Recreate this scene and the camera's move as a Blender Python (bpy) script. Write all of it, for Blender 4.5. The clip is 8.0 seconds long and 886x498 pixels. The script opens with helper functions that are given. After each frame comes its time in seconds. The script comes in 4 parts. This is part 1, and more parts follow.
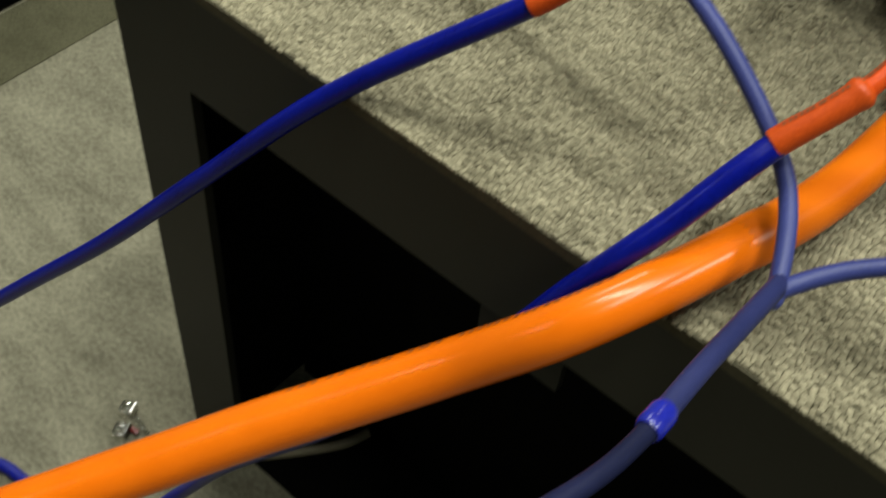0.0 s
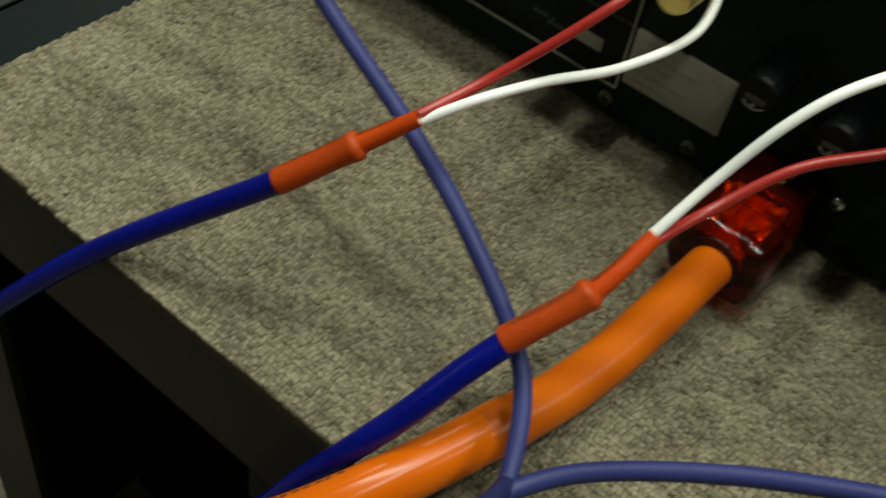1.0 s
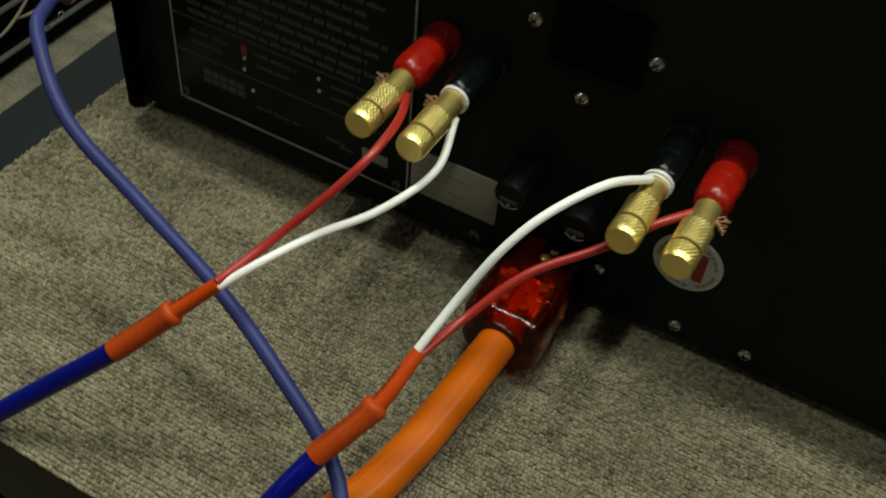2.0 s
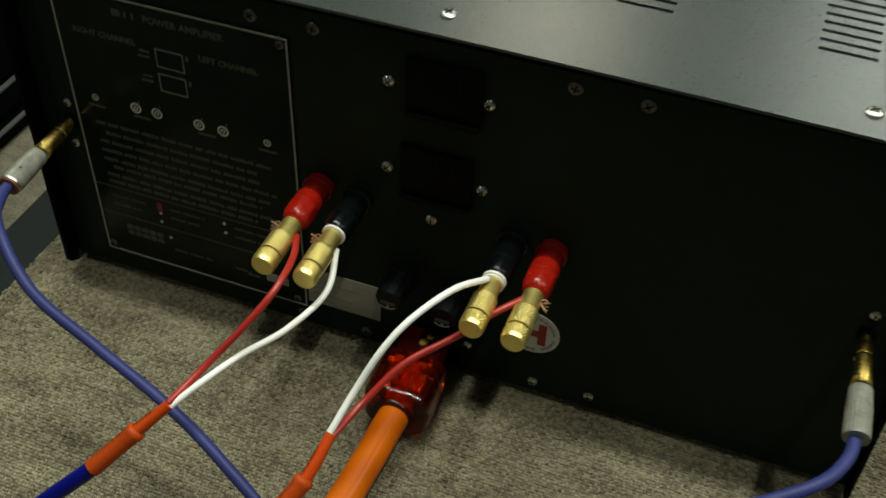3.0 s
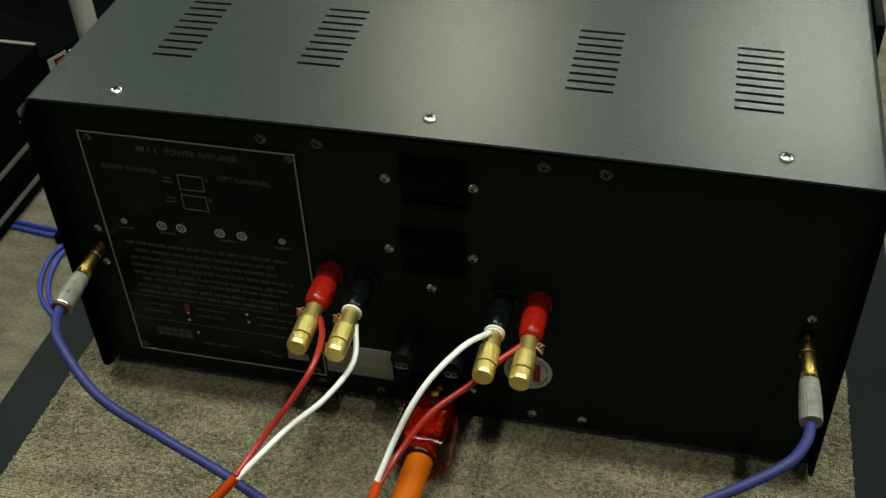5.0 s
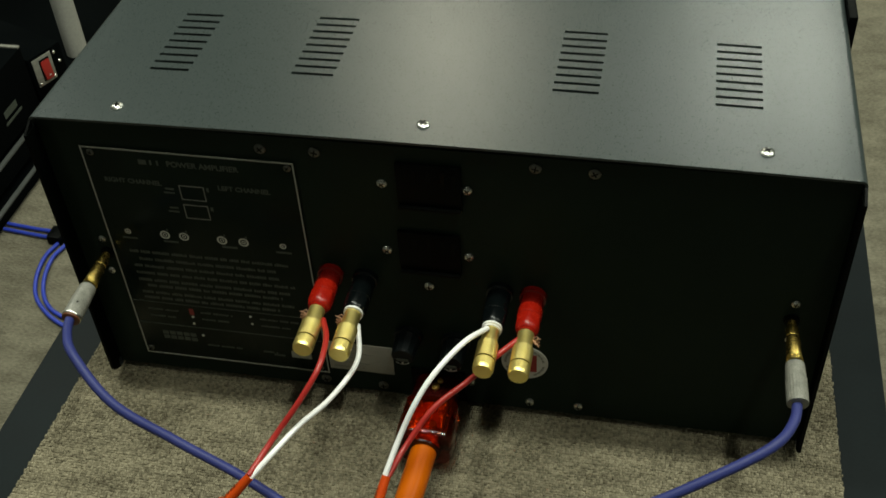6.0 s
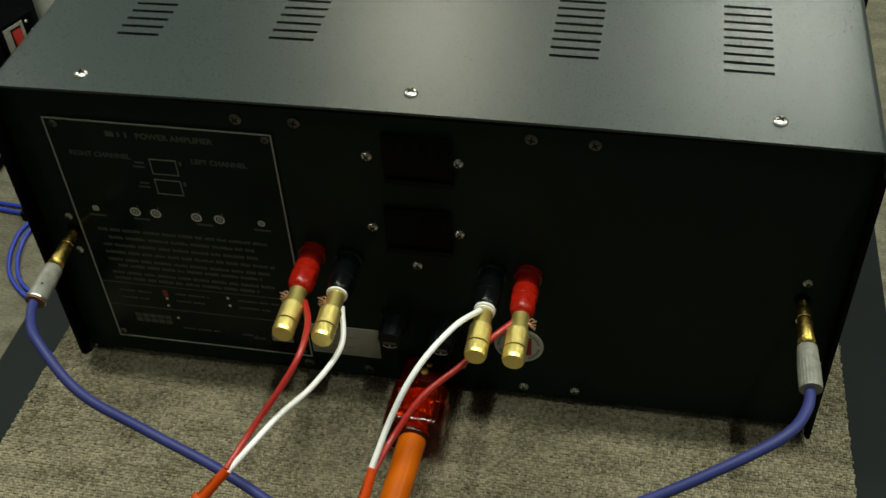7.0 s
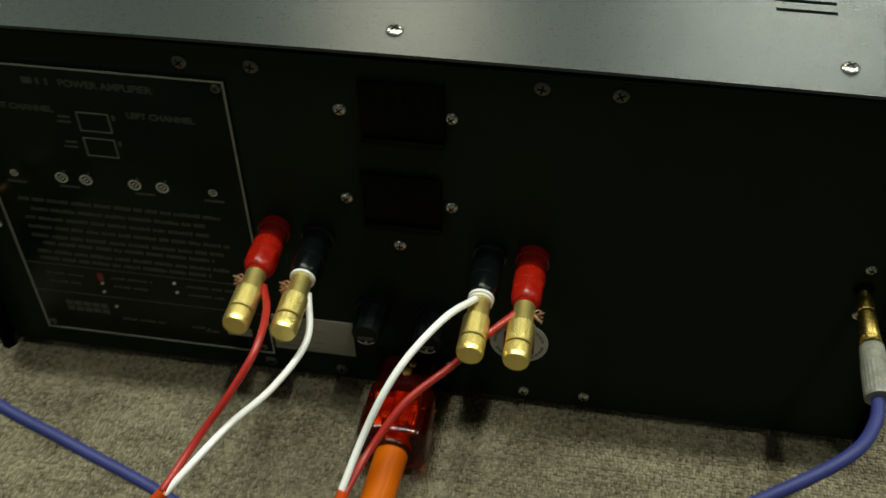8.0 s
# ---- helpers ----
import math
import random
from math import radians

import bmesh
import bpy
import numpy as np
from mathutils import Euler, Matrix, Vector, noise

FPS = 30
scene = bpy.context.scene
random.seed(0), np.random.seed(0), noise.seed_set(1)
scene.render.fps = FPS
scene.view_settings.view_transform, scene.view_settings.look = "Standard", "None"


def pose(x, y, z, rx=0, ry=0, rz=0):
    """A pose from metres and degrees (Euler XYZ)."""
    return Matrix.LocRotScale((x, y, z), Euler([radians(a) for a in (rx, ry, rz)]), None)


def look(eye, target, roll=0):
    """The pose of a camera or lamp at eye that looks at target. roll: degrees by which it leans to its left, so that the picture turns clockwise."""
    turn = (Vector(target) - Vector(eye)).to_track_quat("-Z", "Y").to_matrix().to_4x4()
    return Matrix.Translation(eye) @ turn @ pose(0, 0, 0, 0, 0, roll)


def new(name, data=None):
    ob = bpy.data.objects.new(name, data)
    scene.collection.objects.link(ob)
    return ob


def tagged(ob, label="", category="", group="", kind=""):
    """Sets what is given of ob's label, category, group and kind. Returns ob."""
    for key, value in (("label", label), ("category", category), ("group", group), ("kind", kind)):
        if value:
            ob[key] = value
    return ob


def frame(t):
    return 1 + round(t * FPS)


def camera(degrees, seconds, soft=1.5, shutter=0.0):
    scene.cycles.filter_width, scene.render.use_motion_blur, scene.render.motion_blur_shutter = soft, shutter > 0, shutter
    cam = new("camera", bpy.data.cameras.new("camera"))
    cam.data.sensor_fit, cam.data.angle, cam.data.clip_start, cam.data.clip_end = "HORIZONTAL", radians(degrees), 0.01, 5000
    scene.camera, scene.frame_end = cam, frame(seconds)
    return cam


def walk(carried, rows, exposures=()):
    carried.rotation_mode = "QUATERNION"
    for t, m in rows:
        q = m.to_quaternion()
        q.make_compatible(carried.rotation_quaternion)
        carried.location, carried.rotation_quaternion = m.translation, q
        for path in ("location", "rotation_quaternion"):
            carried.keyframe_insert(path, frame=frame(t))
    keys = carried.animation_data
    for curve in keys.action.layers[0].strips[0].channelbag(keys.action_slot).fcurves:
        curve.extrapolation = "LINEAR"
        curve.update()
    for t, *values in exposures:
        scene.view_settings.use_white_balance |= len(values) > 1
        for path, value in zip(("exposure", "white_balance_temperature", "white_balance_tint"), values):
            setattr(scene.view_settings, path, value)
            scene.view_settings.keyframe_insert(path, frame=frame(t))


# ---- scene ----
cam = camera(43.5, 8.0, soft=1.5, shutter=0.4)
PATH = [
    (0, (0.0330, -0.3189, 0.2175), (-0.1494, -0.0627, -0.1712), 6.65),
    (0.3, (0.0352, -0.3035, 0.2178), (-0.1458, -0.0281, -0.1582), 8.78),
    (0.5, (0.0367, -0.2918, 0.2194), (-0.1359, -0.0087, -0.1549), 11.28),
    (0.8, (0.0424, -0.2784, 0.2279), (-0.1315, 0.0085, -0.1429), 12.16),
    (1, (0.0485, -0.2690, 0.2363), (-0.1233, 0.0216, -0.1325), 11.77),
    (1.3, (0.0609, -0.2602, 0.2571), (-0.0997, 0.0367, -0.1117), 10.46),
    (1.5, (0.0692, -0.2571, 0.2717), (-0.0889, 0.0436, -0.0951), 9.03),
    (1.8, (0.0774, -0.2574, 0.2891), (-0.0752, 0.0482, -0.0760), 6.96),
    (2, (0.0826, -0.2635, 0.3038), (-0.0649, 0.0467, -0.0596), 5.59),
    (2.2, (0.0869, -0.2697, 0.3236), (-0.0570, 0.0446, -0.0376), 4.37),
    (3.3, (0.1180, -0.3300, 0.4012), (0.0066, 0.0205, 0.0624), 1.52),
    (3.5, (0.1156, -0.3386, 0.4078), (0.0056, 0.0136, 0.0704), 0.62),
    (3.8, (0.1098, -0.3493, 0.4178), (0.0021, 0.0073, 0.0844), -0.76),
    (4, (0.1072, -0.3543, 0.4257), (0.0030, 0.0048, 0.0938), -1.70),
    (4.2, (0.1079, -0.3581, 0.4333), (0.0055, 0.0031, 0.1031), -2.45),
    (4.5, (0.1067, -0.3607, 0.4402), (0.0058, 0.0015, 0.1106), -2.62),
    (4.7, (0.1047, -0.3628, 0.4425), (0.0056, 0.0004, 0.1134), -2.54),
    (5.8, (0.1012, -0.3771, 0.4624), (0.0128, -0.0131, 0.1313), -3.29),
    (6, (0.0993, -0.3751, 0.4663), (0.0118, -0.0163, 0.1291), -3.84),
    (6.3, (0.0964, -0.3698, 0.4644), (0.0095, -0.0155, 0.1224), -4.00),
    (6.5, (0.0951, -0.3661, 0.4629), (0.0099, -0.0132, 0.1191), -3.86),
    (6.8, (0.0938, -0.3592, 0.4546), (0.0115, -0.0065, 0.1099), -3.61),
    (7, (0.0919, -0.3510, 0.4457), (0.0119, 0.0007, 0.0995), -3.46),
    (7.3, (0.0902, -0.3419, 0.4297), (0.0130, 0.0091, 0.0821), -2.76),
    (7.5, (0.0867, -0.3347, 0.4174), (0.0106, 0.0167, 0.0699), -2.36),
    (7.8, (0.0793, -0.3154, 0.3950), (0.0057, 0.0358, 0.0468), -1.48),
    (8, (0.0759, -0.2986, 0.3814), (0.0054, 0.0548, 0.0348), -1.80),
]
walk(cam, [(t, look(eye, target, roll)) for t, eye, target, roll in PATH], [(0.0, 0.78, 6350, 13), (0.5, 0.28, 6430, 12), (1.0, -0.02, 6500, 11), (1.5, -0.14, 6500, 11), (2.0, -0.22, 6500, 11), (3.5, 0.0, 6500, 10), (8.0, 0.0, 6500, 10)])

# ---- light ----
world = bpy.data.worlds.new("world")
scene.world = world
world.use_nodes = True
world.node_tree.nodes["Background"].inputs["Color"].default_value = (0.5, 0.52, 0.48, 1)
world.node_tree.nodes["Background"].inputs["Strength"].default_value = 0.02
FLOOR, CEILING = -0.32, 2.08
LAMP, WARM = (0.95, 1.0, 0.85), (1.0, 0.96, 0.74)
# Tray lamps, all out of view: x, y, turn about z, width and length of the tube, watts, colour
FIXTURES = [
    (-0.33, 0.13, 90, 0.08, 1.15, 30.0, LAMP),
    (0.52, -0.10, 0, 0.05, 0.90, 17.0, LAMP),
    (-0.63, 2.80, 0, 0.28, 0.90, 15.5, WARM),
    (0.70, 3.00, 90, 0.28, 0.90, 30.0, LAMP),
    # The next two are fill lamps, added to brighten the right and left floor.
    (1.75, 0.55, 0, 0.28, 0.90, 26.0, LAMP),
    (-1.90, 1.30, 0, 0.28, 0.90, 23.0, LAMP),
    (-1.90, -2.00, -41, 0.10, 1.30, 7.0, LAMP),
]
for x, y, turn, wide, long, power, colour in FIXTURES:
    data = bpy.data.lights.new("lamp", "AREA")
    data.shape, data.size, data.size_y, data.energy, data.color = "RECTANGLE", wide, long, power, colour
    new("lamp", data).matrix_world = pose(x, y, CEILING - 0.065, 0, 0, turn)


# ---- materials ----
def nodes_of(name):
    m = bpy.data.materials.new(name)
    m.use_nodes = True
    return m, m.node_tree.nodes, m.node_tree.links, m.node_tree.nodes["Principled BSDF"]


def mat(name, dark, light, rough=0.5, metal=0.0, scale=60.0, fine=900.0, bump=0.15, depth=0.0006, spec=0.5, rough_var=0.1, stretch=(1, 1, 1), by="noise"):
    """A surface with mottling at two scales, worn gloss and fine relief."""
    m, n, l, p = nodes_of(name)
    at = n.new("ShaderNodeTexCoord")
    turn = n.new("ShaderNodeMapping")
    turn.inputs["Scale"].default_value = stretch
    l.new(at.outputs["Object"], turn.inputs["Vector"])
    big, small = n.new("ShaderNodeTexNoise"), n.new("ShaderNodeTexNoise")
    big.inputs["Scale"].default_value, big.inputs["Detail"].default_value = scale, 4
    small.inputs["Scale"].default_value, small.inputs["Detail"].default_value = fine, 3
    for t in (big, small):
        l.new(turn.outputs["Vector"], t.inputs["Vector"])
    mix = n.new("ShaderNodeMath")
    mix.operation = "MULTIPLY_ADD"
    mix.inputs[1].default_value = 0.5
    half = n.new("ShaderNodeMath")
    half.operation = "MULTIPLY"
    half.inputs[1].default_value = 0.5
    l.new(small.outputs["Fac"], half.inputs[0])
    l.new(big.outputs["Fac"], mix.inputs[0])
    l.new(half.outputs[0], mix.inputs[2])
    ramp = n.new("ShaderNodeValToRGB")
    ramp.color_ramp.elements[0].position, ramp.color_ramp.elements[1].position = 0.35, 0.65
    ramp.color_ramp.elements[0].color, ramp.color_ramp.elements[1].color = (*dark, 1), (*light, 1)
    l.new(mix.outputs[0], ramp.inputs["Fac"])
    l.new(ramp.outputs["Color"], p.inputs["Base Color"])
    r = n.new("ShaderNodeMapRange")
    r.inputs["To Min"].default_value, r.inputs["To Max"].default_value = max(0.02, rough - rough_var), min(1, rough + rough_var)
    l.new(mix.outputs[0], r.inputs["Value"])
    l.new(r.outputs["Result"], p.inputs["Roughness"])
    p.inputs["Metallic"].default_value = metal
    p.inputs["Specular IOR Level"].default_value = spec
    b = n.new("ShaderNodeBump")
    b.inputs["Strength"].default_value, b.inputs["Distance"].default_value = bump, depth
    l.new(small.outputs["Fac"], b.inputs["Height"])
    l.new(b.outputs["Normal"], p.inputs["Normal"])
    return m


def fibre(name, dark, light, patch, streak):
    """Loop pile: each tuft has its own shade, over worn streaks."""
    m, n, l, p = nodes_of(name)
    at = n.new("ShaderNodeTexCoord")
    turn = n.new("ShaderNodeMapping")
    turn.inputs["Scale"].default_value = streak
    turn.inputs["Rotation"].default_value = (0, 0, 0.35)
    l.new(at.outputs["Object"], turn.inputs["Vector"])
    big, small = n.new("ShaderNodeTexNoise"), n.new("ShaderNodeTexNoise")
    big.inputs["Scale"].default_value, big.inputs["Detail"].default_value = patch, 5
    small.inputs["Scale"].default_value, small.inputs["Detail"].default_value = 1900, 3
    l.new(turn.outputs["Vector"], big.inputs["Vector"])
    l.new(at.outputs["Object"], small.inputs["Vector"])
    isle = n.new("ShaderNodeNewGeometry")
    a = n.new("ShaderNodeMath")
    a.operation, a.inputs[1].default_value = "MULTIPLY", 0.30
    l.new(isle.outputs["Random Per Island"], a.inputs[0])
    wide = n.new("ShaderNodeMapRange")
    wide.inputs["From Min"].default_value, wide.inputs["From Max"].default_value = 0.30, 0.68
    wide.inputs["To Max"].default_value = 0.25
    l.new(big.outputs["Fac"], wide.inputs["Value"])
    b = n.new("ShaderNodeMath")
    l.new(a.outputs[0], b.inputs[0])
    l.new(wide.outputs["Result"], b.inputs[1])
    ramp = n.new("ShaderNodeValToRGB")
    ramp.color_ramp.elements[0].color, ramp.color_ramp.elements[1].color = (*dark, 1), (*light, 1)
    ramp.color_ramp.elements[0].position, ramp.color_ramp.elements[1].position = 0.05, 0.74
    yarn = n.new("ShaderNodeMapRange")
    yarn.inputs["From Min"].default_value, yarn.inputs["From Max"].default_value = 0.3, 0.7
    yarn.inputs["To Min"].default_value, yarn.inputs["To Max"].default_value = -0.10, 0.10
    l.new(small.outputs["Fac"], yarn.inputs["Value"])
    both = n.new("ShaderNodeMath")
    l.new(b.outputs[0], both.inputs[0])
    l.new(yarn.outputs["Result"], both.inputs[1])
    l.new(both.outputs[0], ramp.inputs["Fac"])
    l.new(ramp.outputs["Color"], p.inputs["Base Color"])
    p.inputs["Roughness"].default_value = 0.9
    p.inputs["Specular IOR Level"].default_value = 0.15
    bump = n.new("ShaderNodeBump")
    bump.inputs["Strength"].default_value, bump.inputs["Distance"].default_value = 0.5, 0.0008
    l.new(small.outputs["Fac"], bump.inputs["Height"])
    l.new(bump.outputs["Normal"], p.inputs["Normal"])
    return m


def clear(name, colour, rough=0.06, density=1.0, ior=1.45):
    m, n, l, p = nodes_of(name)
    p.inputs["Base Color"].default_value = (*colour, 1)
    p.inputs["Roughness"].default_value = rough
    p.inputs["Transmission Weight"].default_value = density
    p.inputs["IOR"].default_value = ior
    return m


M_CARPET = fibre("loop_pile_carpet", (0.101, 0.088, 0.057), (0.402, 0.361, 0.248), 34, (0.9, 1.9, 1))
M_BACKING = mat("carpet_backing", (0.062, 0.055, 0.036), (0.100, 0.090, 0.060), 0.95, bump=0.6, spec=0.1)
M_FLOOR = mat("floor_carpet", (0.098, 0.090, 0.064), (0.205, 0.190, 0.138), 0.95, scale=24, fine=240, bump=0.8, depth=0.003, spec=0.1, stretch=(1, 2.2, 1))
# Darker, more olive version of the floor colour, for the strip by the rack.
M_STRIP = mat("darker_olive", (0.050, 0.047, 0.027), (0.085, 0.080, 0.049), 0.95, scale=24, fine=300, bump=0.8, depth=0.002, spec=0.1, stretch=(1, 2.2, 1))
M_WALL = mat("wall_paint", (0.17, 0.19, 0.19), (0.21, 0.235, 0.235), 0.8, scale=4, fine=200)
M_CEIL = mat("ceiling_board", (0.35, 0.35, 0.33), (0.42, 0.42, 0.40), 0.9, scale=6, fine=120)
M_BOARD = mat("stand_laminate", (0.0038, 0.0068, 0.0074), (0.0062, 0.0102, 0.0110), 0.5, scale=40, fine=500, bump=0.08, spec=0.11)
M_FRAME = mat("stand_frame_paint", (0.0080, 0.0077, 0.0045), (0.0120, 0.0115, 0.0070), 0.55, scale=25, fine=600, bump=0.08, spec=0.3)
M_RAIL = mat("stand_rail_paint", (0.0045, 0.0046, 0.0034), (0.0075, 0.0078, 0.0060), 0.6, scale=25, fine=600, bump=0.08, spec=0.2)
M_SILK = mat("silkscreen_thin", (0.13, 0.13, 0.112), (0.20, 0.20, 0.172), 0.6, scale=200, fine=3000, bump=0)
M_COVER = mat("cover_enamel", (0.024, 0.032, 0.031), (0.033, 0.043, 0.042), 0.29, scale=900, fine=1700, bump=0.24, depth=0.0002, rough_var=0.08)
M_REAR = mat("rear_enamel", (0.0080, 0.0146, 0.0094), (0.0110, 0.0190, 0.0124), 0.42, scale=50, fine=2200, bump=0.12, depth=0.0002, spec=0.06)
M_PLATE = mat("label_plate_black", (0.0046, 0.0088, 0.0056), (0.0072, 0.0124, 0.0080), 0.2, scale=60, fine=1500, bump=0.05, spec=0.08)
M_PRINT = mat("silkscreen_grey", (0.24, 0.24, 0.205), (0.34, 0.34, 0.295), 0.6, scale=200, fine=3000, bump=0)
M_PRINT_DIM = mat("silkscreen_worn", (0.034, 0.042, 0.033), (0.066, 0.078, 0.062), 0.6, scale=300, fine=3000, bump=0)
M_NOSE = mat("smoked_red_plastic", (0.020, 0.001, 0.001), (0.035, 0.002, 0.001), 0.25, bump=0.03, spec=0.3)
M_RING = mat("silkscreen_white", (0.56, 0.56, 0.50), (0.70, 0.70, 0.63), 0.6, scale=200, fine=3000, bump=0)
M_RED_PRINT = mat("red_print", (0.20, 0.012, 0.01), (0.30, 0.02, 0.015), 0.6, bump=0)
M_SCREW = mat("bright_screw_steel", (0.50, 0.50, 0.46), (0.72, 0.72, 0.67), 0.28, 1.0, scale=300, fine=3000, bump=0.1)
M_SCREW_DARK = mat("dull_screw_steel", (0.08, 0.08, 0.07), (0.16, 0.16, 0.14), 0.42, 0.9, scale=300, fine=3000, bump=0.1)
M_HOLE = mat("socket_black", (0.0010, 0.0014, 0.0012), (0.0018, 0.0025, 0.0021), 0.45, bump=0.05, spec=0.05)
M_SLOT = mat("socket_slot_grey", (0.002, 0.0024, 0.002), (0.004, 0.0048, 0.004), 0.5, bump=0.05, spec=0.05)
# Near-black that puts the shade inside the stand and the slots into colour.
M_SHADE_BLACK = mat("shade_black", (0.002, 0.002, 0.002), (0.003, 0.003, 0.003), 0.95, bump=0.3, spec=0.02)
M_GOLD = mat("brushed_brass", (0.84, 0.66, 0.18), (0.94, 0.79, 0.30), 0.36, 0.92, scale=180, fine=4000, bump=0.1, depth=0.0001)
M_GILT = mat("dark_gilt_metal", (0.72, 0.48, 0.10), (0.90, 0.66, 0.19), 0.26, 1.0, scale=180, fine=2500, bump=0.1, depth=0.0001)
M_COPPER = mat("copper_strand", (0.50, 0.28, 0.17), (0.66, 0.42, 0.28), 0.5, 1.0, scale=400, fine=3000)
M_POST_RED = mat("red_post_plastic", (0.23, 0.005, 0.002), (0.35, 0.011, 0.003), 0.26, scale=220, fine=1500, bump=0.12, spec=0.4)
# Post red darkened for the cover's shade at the rear; the clip tab shares it.
M_POST_DARK = mat("darkened_red_plastic", (0.085, 0.002, 0.001), (0.13, 0.004, 0.002), 0.25, scale=90, fine=1500, bump=0.03, spec=0.3)
M_POST_BLACK = mat("black_post_plastic", (0.0013, 0.0022, 0.0023), (0.0026, 0.0041, 0.0043), 0.24, scale=90, fine=1500, bump=0.05, spec=0.24)
M_FUSE = mat("fuse_cap_plastic", (0.0020, 0.0030, 0.0031), (0.0040, 0.0056, 0.0058), 0.38, scale=90, fine=1500, bump=0.05, spec=0.14)
M_ORANGE = mat("orange_pvc", (0.56, 0.104, 0.001), (0.63, 0.124, 0.002), 0.22, scale=24, fine=90, bump=0.03, rough_var=0.04, spec=0.2)
M_SLEEVE = mat("orange_shrink_sleeve", (0.66, 0.15, 0.006), (0.75, 0.18, 0.008), 0.33, scale=30, fine=120, bump=0.03, rough_var=0.04, stretch=(1, 0.4, 1), spec=0.16)
# Soft diagonal stripes put the shadow of a wire overhead into the sleeve's colour.
wave = M_SLEEVE.node_tree.nodes.new("ShaderNodeTexWave")
wave.inputs["Scale"].default_value, wave.inputs["Distortion"].default_value, wave.inputs["Detail"].default_value = 20, 1.0, 1
lean = M_SLEEVE.node_tree.nodes.new("ShaderNodeMapping")
lean.inputs["Rotation"].default_value = (0.3, 0.0, 0.9)
spot = M_SLEEVE.node_tree.nodes.new("ShaderNodeTexCoord")
stripe_shade = M_SLEEVE.node_tree.nodes.new("ShaderNodeValToRGB")
stripe_shade.color_ramp.elements[0].color, stripe_shade.color_ramp.elements[1].color = (0.44, 0.084, 0.001, 1), (0.55, 0.114, 0.002, 1)
M_SLEEVE.node_tree.links.new(spot.outputs["Object"], lean.inputs["Vector"])
M_SLEEVE.node_tree.links.new(lean.outputs["Vector"], wave.inputs["Vector"])
M_SLEEVE.node_tree.links.new(wave.outputs["Fac"], stripe_shade.inputs["Fac"])
M_SLEEVE.node_tree.links.new(stripe_shade.outputs["Color"], M_SLEEVE.node_tree.nodes["Principled BSDF"].inputs["Base Color"])
M_MARK = mat("cable_print", (0.10, 0.03, 0.01), (0.16, 0.05, 0.01), 0.5, bump=0)
M_BLUE = mat("royal_blue_pvc", (0.0008, 0.0024, 0.112), (0.0016, 0.0055, 0.190), 0.30, scale=40, fine=900, bump=0.08, spec=0.22)
M_SHRINK = mat("orange_red_heat_shrink", (0.34, 0.040, 0.004), (0.45, 0.060, 0.006), 0.40, scale=110, fine=1200, bump=0.14, spec=0.18)
M_SHRINK_THIN = mat("bright_heat_shrink", (0.44, 0.044, 0.003), (0.55, 0.064, 0.005), 0.38, scale=110, fine=1200, bump=0.14, spec=0.18)
M_PURPLE = mat("violet_blue_matt_jacket", (0.021, 0.028, 0.124), (0.033, 0.041, 0.168), 0.5, scale=50, fine=1400, bump=0.15, spec=0.3)
M_TRUNK = mat("dark_blue_jacket", (0.0045, 0.006, 0.023), (0.007, 0.009, 0.035), 0.5, scale=50, fine=1400, bump=0.12, spec=0.12)
M_FORK = mat("violet_shrink_sleeve", (0.011, 0.014, 0.058), (0.017, 0.021, 0.085), 0.5, scale=50, fine=1400, bump=0.12, spec=0.2)
M_COLLAR = mat("glossy_blue_collar", (0.008, 0.011, 0.18), (0.012, 0.018, 0.27), 0.25, bump=0.04, spec=0.35)
M_RED = mat("red_wire", (0.30, 0.014, 0.011), (0.39, 0.024, 0.017), 0.36, scale=60, fine=1200, bump=0.06)
M_WHITE = mat("white_wire", (0.86, 0.86, 0.84), (0.92, 0.92, 0.90), 0.36, scale=60, fine=1200, bump=0.06)
M_GREY = mat("grey_plug_shell", (0.125, 0.125, 0.106), (0.28, 0.275, 0.235), 0.34, 0.0, scale=220, fine=2000, bump=0.08)
M_LABEL = mat("aged_paper_label", (0.27, 0.26, 0.215), (0.38, 0.37, 0.31), 0.7, scale=90, fine=1500, bump=0.05)
M_STICKER = mat("white_sticker", (0.46, 0.45, 0.40), (0.56, 0.55, 0.49), 0.6, scale=90, fine=1500, bump=0.03)
M_INK = mat("faded_ink", (0.20, 0.19, 0.16), (0.28, 0.27, 0.23), 0.7, bump=0)
M_RED_PLUG = clear("red_clear_plastic", (0.50, 0.040, 0.002), 0.12, 0.97, 1.28)
M_RED_PLUG.node_tree.nodes["Principled BSDF"].inputs["Specular IOR Level"].default_value = 0.25
M_PIN = mat("brass_contact", (0.80, 0.42, 0.09), (1.0, 0.62, 0.18), 0.35, 1.0, scale=200, fine=2000)
M_CLEAR = clear("clear_plastic", (0.92, 0.93, 0.90), 0.08)
M_RACK = mat("rack_black", (0.0010, 0.0016, 0.0016), (0.0018, 0.0026, 0.0028), 0.85, scale=20, fine=400, bump=0.06, spec=0.02)
M_RACK_EDGE = mat("rack_edge_strip", (0.045, 0.05, 0.047), (0.075, 0.08, 0.076), 0.5, scale=40, fine=500, bump=0.05)
M_POLE = mat("grey_pole_paint", (0.30, 0.30, 0.27), (0.38, 0.38, 0.34), 0.5, scale=14, fine=300, bump=0.06)
M_THIN_BLUE = mat("bright_blue_cord", (0.015, 0.034, 0.30), (0.026, 0.052, 0.42), 0.4, bump=0.06)
